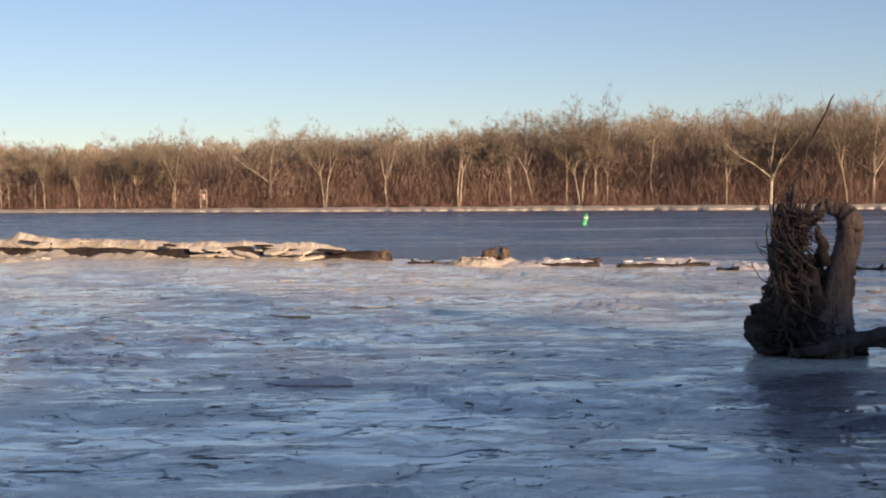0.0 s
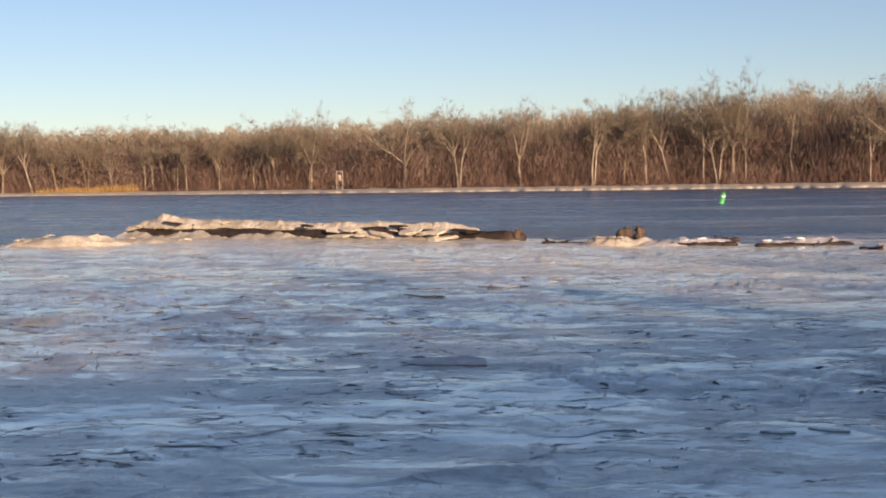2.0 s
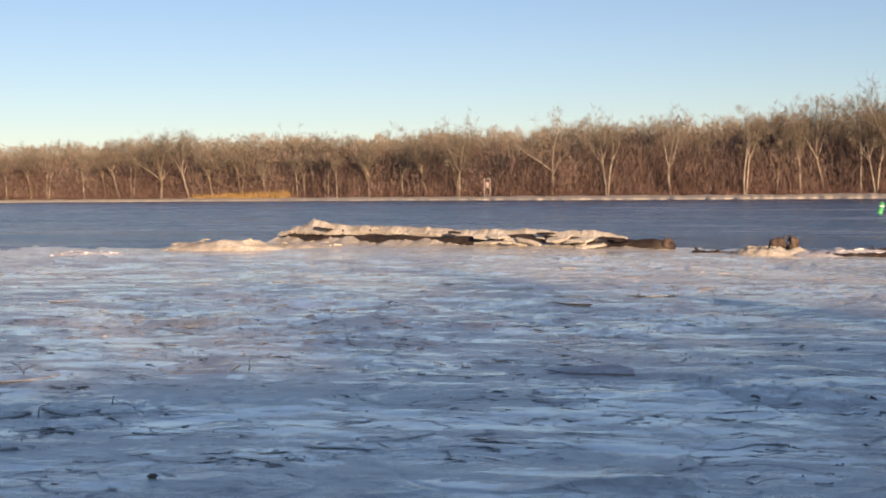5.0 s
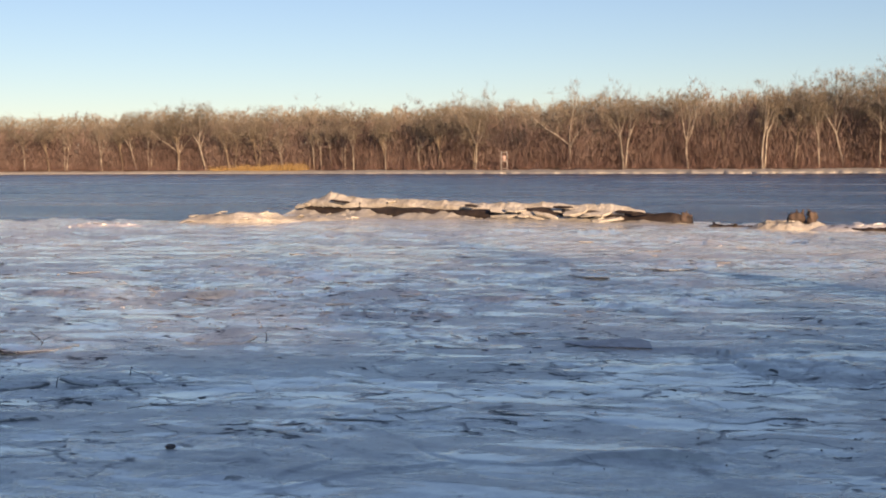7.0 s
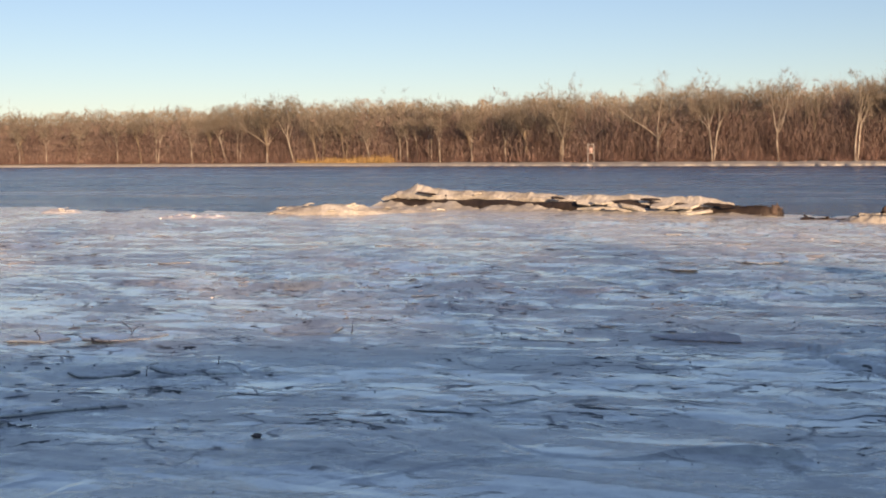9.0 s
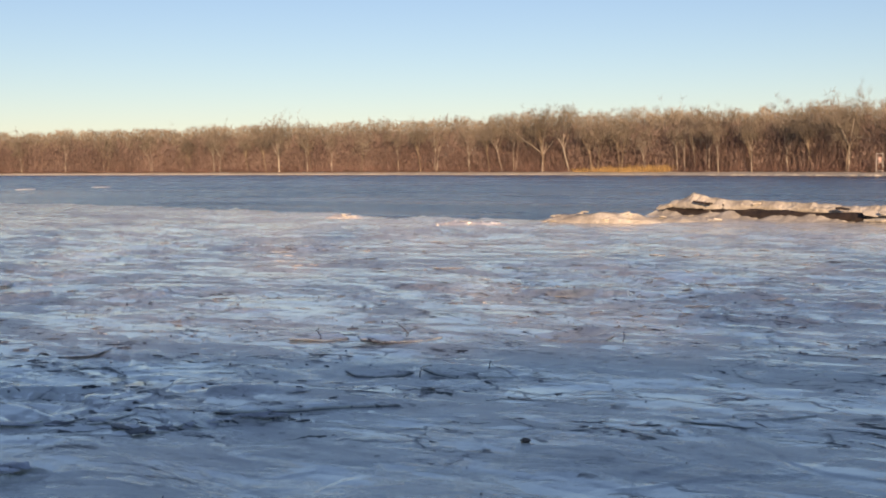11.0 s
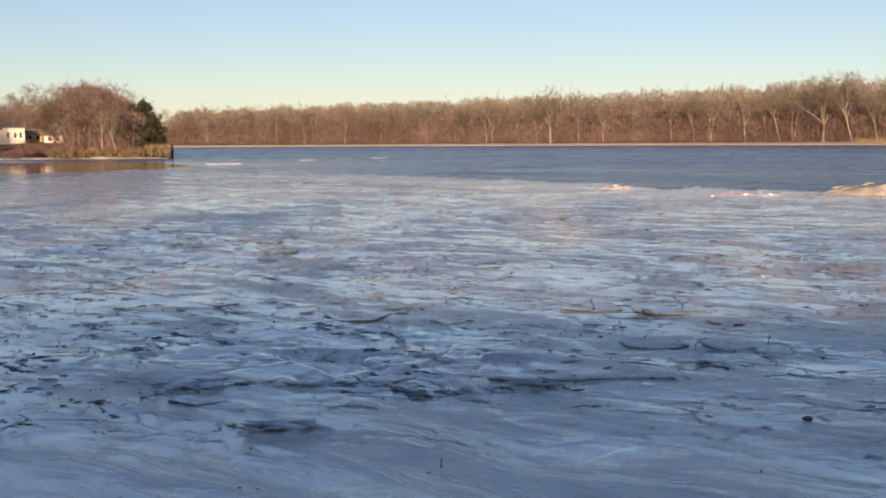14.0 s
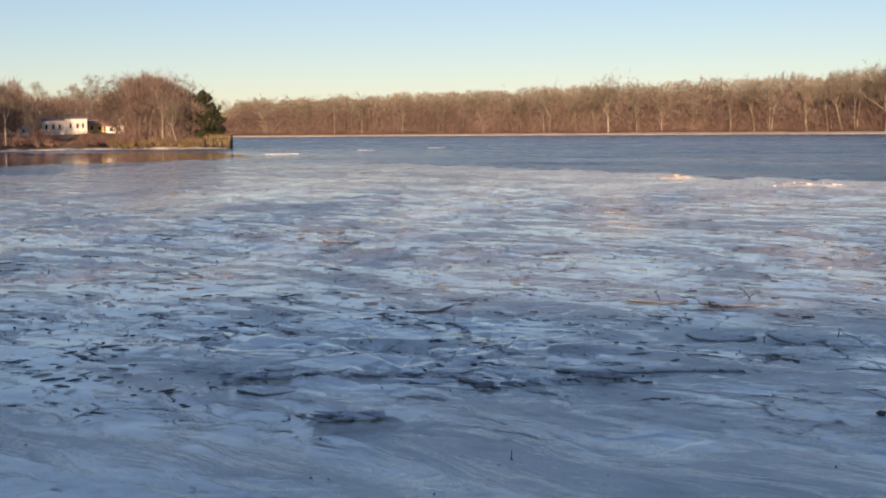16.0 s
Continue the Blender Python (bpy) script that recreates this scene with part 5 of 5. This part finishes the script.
# ---- the upturned root mass ----
def root_mass():
    """An upturned root plate on the ice: local x to the right as the river is faced, z up."""
    rng = np.random.default_rng(91)
    ob = thing("upturned_roots", (4.72, 16.55, 0.0), -15.8, "dark upturned tree roots with an arched root, standing on ice", "driftwood")
    for at, size in (((-0.12, 0.1, 0.40), (0.56, 0.42, 0.46)), ((-0.20, 0.08, 0.80), (0.44, 0.34, 0.46)), ((-0.27, 0.08, 1.20), (0.24, 0.22, 0.46)), ((-0.30, 0.06, 1.52), (0.13, 0.14, 0.36)),
                     ((0.22, 0.12, 0.40), (0.38, 0.38, 0.46)), ((-0.42, 0.0, 0.62), (0.26, 0.22, 0.24)), ((0.05, 0.1, 0.13), (0.58, 0.5, 0.24)), ((0.02, 0.06, 0.95), (0.26, 0.24, 0.30))):
        body = Soup()
        blob(body, at, [v * 0.80 for v in size], rng, 0.6, 44)
        part("root_clod", body, MAT_CLOD, ob, "dark earthy clod of the root plate")
    # ragged shelves of earth and matted fibre along the rim
    for _ in range(60):
        h = rng.uniform(0.08, 1.35)
        x = (-0.62 + 0.26 * h if h > 0.5 else -0.60 + 0.12 * h) + rng.uniform(-0.02, 0.34)
        flake = Soup()
        plate(flake, rng, rng.uniform(0.05, 0.17), rng.uniform(0.05, 0.14), rng.uniform(0.015, 0.05),
              pose(x, rng.uniform(-0.26, 0.05), h, rng.uniform(-30, 30), rng.uniform(-35, 20), rng.uniform(0, 360)), 8, 0.45)
        part("earth_flake", flake, MAT_CLOD, ob, smooth=False)
    arch = Soup()
    knots = np.array([(0.20, 0.0, 0.05), (0.27, 0.0, 0.40), (0.33, -0.02, 0.75), (0.38, 0.0, 1.05), (0.45, 0.02, 1.35), (0.50, 0.02, 1.58), (0.49, 0.0, 1.74), (0.42, 0.0, 1.84), (0.30, 0.0, 1.89), (0.18, 0.0, 1.91), (0.06, 0.02, 1.87)])
    girths = [0.34, 0.29, 0.23, 0.185, 0.165, 0.17, 0.165, 0.145, 0.11, 0.085, 0.045]
    along = np.linspace(0, 10, 61)
    spine = np.stack([np.interp(along, range(11), knots[:, c]) for c in range(3)], -1)
    spine[1:-1] += rng.normal(0, 0.006, (59, 3))
    tube(arch, spine, 0.92 * np.interp(along, range(11), girths) * (1 + 0.07 * fractal(along * 0.9, 0 * along, 3, 15)), 22, rng, 0.085)
    part("arched_root", arch, MAT_GREYWOOD, ob, "thick bare brown arched root")

    def root(points, radii, label=""):
        s = Soup()
        p = np.array(points, float)
        fine = np.concatenate([p[i] + (p[i + 1] - p[i]) * np.linspace(0, 1, 4, endpoint=False)[:, None] for i in range(len(p) - 1)] + [p[-1:]])
        fine[1:-1] += rng.normal(0, 0.012, fine[1:-1].shape)
        r = np.interp(np.linspace(0, 1, len(fine)), np.linspace(0, 1, len(radii)), radii)
        tube(s, fine, r, 7, rng, 0.12)
        part("root", s, MAT_ROOT, ob, label)

    root([(-0.18, 0.05, 2.05), (-0.12, 0.05, 2.3), (-0.03, 0.05, 2.62), (0.10, 0.04, 2.92), (0.30, 0.03, 3.33)], [0.03, 0.018, 0.016, 0.02, 0.008], "long thin root pointing up")
    root([(-0.28, 0.0, 1.5), (-0.24, 0.0, 1.9), (-0.16, 0.0, 2.2)], [0.09, 0.06, 0.02])
    root([(-0.34, 0.02, 1.4), (-0.30, 0.02, 1.85), (-0.29, 0.02, 2.1)], [0.09, 0.06, 0.02])
    root([(-0.42, 0.0, 1.1), (-0.42, 0.0, 1.6), (-0.38, 0.0, 1.95)], [0.08, 0.05, 0.015])
    root([(-0.20, -0.02, 1.35), (-0.10, -0.04, 1.7), (0.04, -0.02, 2.0), (0.20, 0.0, 2.03)], [0.06, 0.04, 0.03, 0.02])
    root([(-0.12, -0.02, 1.3), (-0.03, -0.02, 1.6), (0.10, 0.0, 1.78), (0.22, 0.0, 1.84)], [0.05, 0.035, 0.03, 0.025])
    root([(0.22, -0.02, 1.15), (0.16, -0.02, 1.42), (0.08, -0.02, 1.64)], [0.09, 0.075, 0.03], "broken dark root stub")
    root([(-0.05, -0.1, 1.25), (0.05, -0.1, 1.0), (0.15, -0.12, 0.6)], [0.07, 0.09, 0.10])
    root([(-0.30, -0.25, 0.95), (-0.05, -0.28, 0.97), (0.12, -0.25, 0.9)], [0.04, 0.05, 0.03])
    root([(-0.25, -0.2, 0.05), (0.10, -0.38, 0.12), (0.55, -0.42, 0.26), (0.95, -0.3, 0.36), (1.5, 0.0, 0.34)], [0.05, 0.08, 0.09, 0.075, 0.05], "thick root lying along the ice")
    root([(0.45, -0.1, 0.25), (0.8, -0.15, 0.22), (1.3, -0.2, 0.16)], [0.12, 0.09, 0.05])
    # straight broken roots fanning up from the top of the plate
    for _ in range(26):
        x0 = rng.uniform(-0.42, -0.16)
        top = rng.uniform(1.75, 2.25)
        lean = (x0 + 0.34) * 0.7 + rng.normal(0, 0.05)
        root([(x0, rng.uniform(-0.1, 0.1), 1.35), (x0 + lean * 0.5, rng.uniform(-0.1, 0.1), (1.35 + top) / 2), (x0 + lean, rng.uniform(-0.1, 0.1), top)], [0.03, 0.018, 0.005])
    # gnarled strands woven over the plate, and fine broken rootlets along its rim
    for _ in range(110):
        h0 = rng.uniform(0.0, 1.3)
        x0 = rng.uniform(-0.52 + 0.12 * h0, 0.40 - 0.35 * h0)
        y0 = rng.uniform(-0.44, -0.16)
        lean = rng.uniform(-0.45, 0.35 if h0 < 0.6 else 0.0)
        x0 = min(x0, 0.0) if h0 > 0.55 else x0
        thick = rng.uniform(0.005, 0.022)
        root([(x0, y0, h0), (x0 + 0.5 * lean + rng.normal(0, 0.06), y0 + rng.normal(0, 0.05), h0 + rng.uniform(0.1, 0.25)), (x0 + lean * 0.8, y0 + 0.1, h0 + rng.uniform(0.2, 0.6))],
             [thick, thick * 0.8, 0.006])
    for _ in range(170):
        h = rng.uniform(0.05, 1.85)
        edge = -0.66 + 0.24 * h if h > 0.5 else -0.60 + 0.15 * h
        x = edge + rng.uniform(0.0, 0.30)
        out = rng.uniform(0.03, 0.22)
        root([(x + 0.15, rng.uniform(-0.3, 0.2), h), (x, rng.uniform(-0.3, 0.1), h + rng.uniform(-0.08, 0.15)), (x - out, rng.uniform(-0.3, 0.1), h + rng.uniform(-0.15, 0.3))],
             [rng.uniform(0.006, 0.018), 0.010, 0.004])
    return ob


root_mass()


# ---- plates, sticks and grit on the ice ----
def ice_slab(at, length, width, thick, turn, tilt, lean, label, material, seed, corners=9):
    rng = np.random.default_rng(seed)
    ob = tagged(new("ice_slab"), label, "ice slab", "broken plates frozen into the ice")
    ob.matrix_world = Matrix.Translation((at[0], at[1], ice_z(*at))) @ pose(0, 0, 0, 0, 0, turn)
    s = Soup()
    tilt *= 0.7
    plate(s, rng, length / 2, width / 2, thick * 0.65, pose(0, 0, thick * 0.45 + 0.5 * width * math.sin(radians(abs(tilt))) * 0.75, tilt, lean, 0), corners, 0.36)
    part("plate", s, material, ob, smooth=False)
    if material == MAT_ICE:
        # a second, darker plate draws the shadow line below the slab's edge
        rim = Soup()
        plate(rim, np.random.default_rng(seed), length * 0.505, width * 0.51, thick * 0.4, pose(0, -0.010, 0.5 * width * math.sin(radians(abs(tilt))) * 0.75 + thick * 0.1, tilt, lean, 0), corners, 0.36)
        part("lower_rim", rim, MAT_SLIVER, ob, "dark lower rim standing for the shade under the edge", smooth=False)
    return ob


TILTED = "thin grey ice plate tilted up out of the ice"
ROUGH = "rough grey-brown ice plate frozen in flat"
ice_slab((-5.75, 11.15), 0.95, 0.55, 0.035, 27, 5, 2, TILTED, MAT_ICE, 1)
ice_slab((-6.6, 10.75), 0.6, 0.4, 0.03, 30, 4, 0, TILTED, MAT_ICE, 2)
ice_slab((-6.15, 8.85), 1.4, 0.32, 0.035, 42, 4, 0, "long thin pale ice plate with a dark lower rim", MAT_ICE, 3, 11)
ice_slab((-8.55, 12.6), 0.55, 0.4, 0.03, 45, 7, 0, TILTED, MAT_ICE, 4)
ice_slab((-7.65, 12.9), 0.8, 0.45, 0.03, 50, 6, 3, TILTED, MAT_ICE, 5)
ice_slab((-5.95, 14.2), 0.8, 0.9, 0.04, 25, 6, -4, "stack of thin ice plates pushed up like a fan", MAT_ICE, 6)
ice_slab((-5.9, 14.05), 0.7, 0.7, 0.03, 35, 9, -6, "stack of thin ice plates pushed up like a fan", MAT_ICE, 7)


def ice_lump(at, size, turn, label, seed, layers):
    """A small rough rise of layered, dirty ice, steeper towards the shore."""
    rng = np.random.default_rng(seed)
    ob = tagged(new("ice_lump"), label, "ice lump", "rough lumps on the smooth ice")
    ob.matrix_world = Matrix.Translation((at[0], at[1], ice_z(*at))) @ pose(0, 0, 0, 0, 0, turn)
    s = Soup()
    u, v = np.meshgrid(np.linspace(-1, 1, 40), np.linspace(-1, 1, 20))
    r = np.clip(1 - (np.abs(u) ** 2 + np.where(v < 0, 1.6 * v**2, v**2)), 0, None)
    z = size[2] * r**0.5 * (0.8 + 0.35 * fractal(u * 4 + seed, v * 3, 4, seed)) - 0.012
    s.add(np.stack([u * size[0], v * size[1], z], -1).reshape(-1, 3), None, grid_faces(20, 40))
    part("mound", s, MAT_ICE, ob)
    for k in range(2 * layers):
        c = Soup()
        x, y = float(rng.uniform(-0.6, 0.6)) * size[0], float(rng.uniform(-0.45, 0.35)) * size[1]
        plate(c, rng, size[0] * float(rng.uniform(0.12, 0.4)), size[1] * float(rng.uniform(0.08, 0.28)), float(rng.uniform(0.006, 0.014)), pose(x, y, size[2] * (0.65 + 0.25 * k / layers), rng.uniform(-6, 14), rng.uniform(-9, 9), rng.uniform(-25, 25)), 9, 0.4)
        part("layer", c, MAT_SLAB if k % 5 else MAT_SLAB_DIRTY, ob, smooth=False)
    return ob


def ice_ridge(points, label, seed):
    """Thin plates pushed up in a line where the jammed ice meets the smooth lead."""
    rng = np.random.default_rng(seed)
    p = np.array(points, float)
    ob = tagged(new("ice_ridge"), label, "ice ridge")
    ob.matrix_world = Matrix.Translation((p[0][0], p[0][1], ice_z(*p[0])))
    for a, b in zip(p[:-1], p[1:]):
        turn = math.degrees(math.atan2(b[1] - a[1], b[0] - a[0]))
        for _ in range(int(np.linalg.norm(b - a) / 0.07)):
            at = a + (b - a) * rng.uniform() + rng.normal(0, 0.025, 2)
            s = Soup()
            plate(s, rng, rng.uniform(0.05, 0.2), rng.uniform(0.02, 0.09), rng.uniform(0.004, 0.012),
                  pose(at[0] - p[0][0], at[1] - p[0][1], ice_z(*at) - ice_z(*p[0]) + 0.008, rng.uniform(-4, 16), rng.uniform(-8, 8), turn + rng.uniform(-16, 16)), 7, 0.4)
            part("plate", s, (MAT_SLIVER, MAT_ICE, MAT_ICE, MAT_SLAB)[int(rng.integers(4))], ob, smooth=False)


RIDGE = "low ragged ridge of thin dark-edged ice plates"
ice_ridge([(-8.34, 6.32), (-8.09, 6.84), (-7.20, 7.59), (-6.68, 7.49), (-6.17, 8.67)], RIDGE, 31)

LUMP = "rough grey-brown ice lump with a dark lower rim"
ice_lump((-6.55, 5.98), (0.36, 0.26, 0.06), 36, LUMP, 8, 12)
ice_lump((-8.2, 6.55), (0.30, 0.18, 0.045), 50, LUMP, 9, 7)
ice_lump((-6.2, 8.3), (0.26, 0.14, 0.04), 40, LUMP, 10, 6)
ice_slab((-1.35, 14.5), 1.05, 0.7, 0.02, 25, 1, 0, "smooth dark grey ice plate", MAT_SLAB_DIRTY, 10, 5)
ice_slab((-2.7, 9.9), 0.85, 0.35, 0.010, 22, 1, 1, ROUGH, MAT_ICE, 11, 13)
ice_slab((0.05, 10.5), 0.8, 0.45, 0.010, 15, 1, -1, ROUGH, MAT_ICE, 12, 13)
ice_slab((-2.3, 15.9), 1.2, 0.7, 0.03, 60, 3, 0, TILTED, MAT_ICE, 16)
rng_flat = np.random.default_rng(300)
for k in range(26):
    far = float(rng_flat.uniform(9.5, 34))
    turn = float(rng_flat.uniform(-19, 66))
    x, y, _ = azimuth(turn, far)
    size = float(rng_flat.uniform(0.25, 0.9)) * (0.6 + far / 30)
    if math.hypot(x - 4.7, y - 16.5) < 2.0:
        continue
    ice_slab((x, y), size, size * float(rng_flat.uniform(0.35, 0.8)), float(rng_flat.uniform(0.012, 0.03)), turn + float(rng_flat.uniform(-35, 35)), float(rng_flat.uniform(-1, 6)),
             float(rng_flat.uniform(-3, 3)), "thin broken ice plate refrozen into the sheet", MAT_ICE, 500 + k, int(rng_flat.integers(5, 8)))


def stick(points, radius, label, seed):
    rng = np.random.default_rng(seed)
    p = np.array(points, float)
    base = p[0].copy()
    ob = tagged(new("stick"), label, "stick", "sticks frozen into the ice")
    ob.matrix_world = Matrix.Translation((base[0], base[1], ice_z(base[0], base[1])))
    s = Soup()
    fine = np.concatenate([p[i] + (p[i + 1] - p[i]) * np.linspace(0, 1, 4, endpoint=False)[:, None] for i in range(len(p) - 1)] + [p[-1:]]) - [base[0], base[1], 0]
    fine += rng.normal(0, 0.006, fine.shape)
    tube(s, fine, np.linspace(radius * 0.38, radius * 0.2, len(fine)), 6, rng, 0.1)
    part("twig", s, MAT_ROOT, ob)


UP = "thin dark twig sticking up from the ice"
FLAT = "thin dark stick lying frozen in the ice"
stick([(-8.45, 12.45, -0.02), (-8.43, 12.45, 0.06), (-8.52, 12.5, 0.12), (-8.5, 12.5, 0.15)], 0.016, UP, 1)
stick([(-8.80, 12.3, 0.02), (-8.6, 12.4, 0.02), (-8.43, 12.46, 0.03)], 0.008, FLAT, 2)
stick([(-7.62, 13.0, -0.02), (-7.6, 13.0, 0.09), (-7.72, 12.95, 0.19)], 0.018, UP, 3)
stick([(-7.62, 13.0, 0.06), (-7.55, 13.02, 0.12), (-7.5, 13.05, 0.13)], 0.012, UP, 4)
stick([(-8.1, 12.35, 0.02), (-7.8, 12.6, 0.03), (-7.4, 12.95, 0.04)], 0.008, FLAT, 5)
stick([(-5.72, 11.35, 0.0), (-5.7, 11.35, 0.09), (-5.66, 11.3, 0.12)], 0.016, UP, 6)
stick([(-5.68, 11.35, 0.08), (-5.45, 11.2, 0.06), (-5.22, 11.0, 0.03)], 0.008, FLAT, 7)
stick([(-6.1, 10.7, 0.03), (-6.2, 10.85, 0.08), (-6.15, 11.0, 0.09)], 0.014, UP, 8)
stick([(-5.3, 13.9, 0.0), (-5.28, 13.9, 0.14)], 0.016, UP, 9)
stick([(-4.95, 9.8, 0.02), (-4.75, 9.95, 0.03), (-4.5, 10.15, 0.04)], 0.008, FLAT, 10)
stick([(-5.1, 5.9, 0.0), (-5.1, 5.9, 0.07)], 0.012, UP, 11)
stick([(-9.6, 9.2, 0.03), (-9.2, 9.7, 0.03), (-8.8, 10.4, 0.02)], 0.005, FLAT, 13)
stick([(-10.8, 9.1, 0.03), (-10.4, 9.5, 0.04), (-10.0, 10.1, 0.02)], 0.005, FLAT, 14)

stone = tagged(new("stone"), "small round brown stone lying on the ice", "stone")
stone.matrix_world = Matrix.Translation((-3.97, 8.5, ice_z(-3.97, 8.5) + 0.015))
s_ = Soup()
blob(s_, (0, 0, 0), (0.038, 0.032, 0.016), np.random.default_rng(2), 0.25, 10)
part("rock", s_, MAT_STONE, stone)

grit = Soup()
rng_grit = np.random.default_rng(640)
for _ in range(380):
    far = float(rng_grit.uniform(7, 32))
    x, y, _z = azimuth(float(rng_grit.uniform(-20, 67)), far)
    blob(grit, (x, y, ice_z(x, y) + 0.004), (float(rng_grit.uniform(0.003, 0.012)), float(rng_grit.uniform(0.003, 0.012)), float(rng_grit.uniform(0.003, 0.006))), rng_grit, 0.3, 4)
tagged(part("debris", grit, MAT_STONE), "dark grit and bark crumbs scattered on the ice", "debris", kind="stuff")


# dark slivers scattered where plate sides lie in shade
slivers = Soup()
rng_sliver = np.random.default_rng(655)
planted = 0
while planted < 1100:
    far, turn = float(10.2 + 27 * rng_sliver.uniform() ** 1.3), float(rng_sliver.uniform(-20, 68))
    x, y, _z = azimuth(turn, far)
    if float(fractal(x * 0.35, y * 0.5, 3, 61)) + 0.5 * float(smooth(far, 8, 14)) * float(smooth(turn, 0, 30)) < 0.42:
        continue
    if far < 12.5 and turn < 33:
        continue
    planted += 1
    size = float(0.008 + 0.085 * rng_sliver.uniform() ** 3.2) * (0.6 + far / 20)
    plate(slivers, rng_sliver, size, size * float(rng_sliver.uniform(0.08, 0.3)), float(rng_sliver.uniform(0.004, 0.012)),
          pose(x, y, ice_z(x, y) + 0.006, float(rng_sliver.uniform(-14, 14)), float(rng_sliver.uniform(-8, 8)), turn + float(rng_sliver.uniform(-30, 30))), 4, 0.3)
tagged(part("ice_slivers", slivers, MAT_SLIVER, smooth=False), "small slivers of broken ice and bark, coloured dark as shaded plate sides", "ice slivers", kind="stuff")


# ---- floes on the open water ----
def floe(turn, far, length, width, seed):
    rng = np.random.default_rng(seed)
    ob = thing("ice_floe", azimuth(turn, far, -0.05), turn + float(rng.uniform(-6, 6)), "flat white ice floe drifting on dark water", "ice floe", "floes on the open channel")
    s = Soup()
    plate(s, rng, length / 2, width / 2, 0.12, pose(0, 0, 0, 0, 0, 0), 15, 0.15)
    part("sheet", s, MAT_SLAB, ob)


FLOES = [(50.3, 128, 3.4, 3.0), (46.6, 150, 2.2, 2.4), (43.5, 165, 2.4, 2.6)]
for k, (turn, far, length, width) in enumerate(FLOES):
    floe(turn, far, length, width, 800 + k)
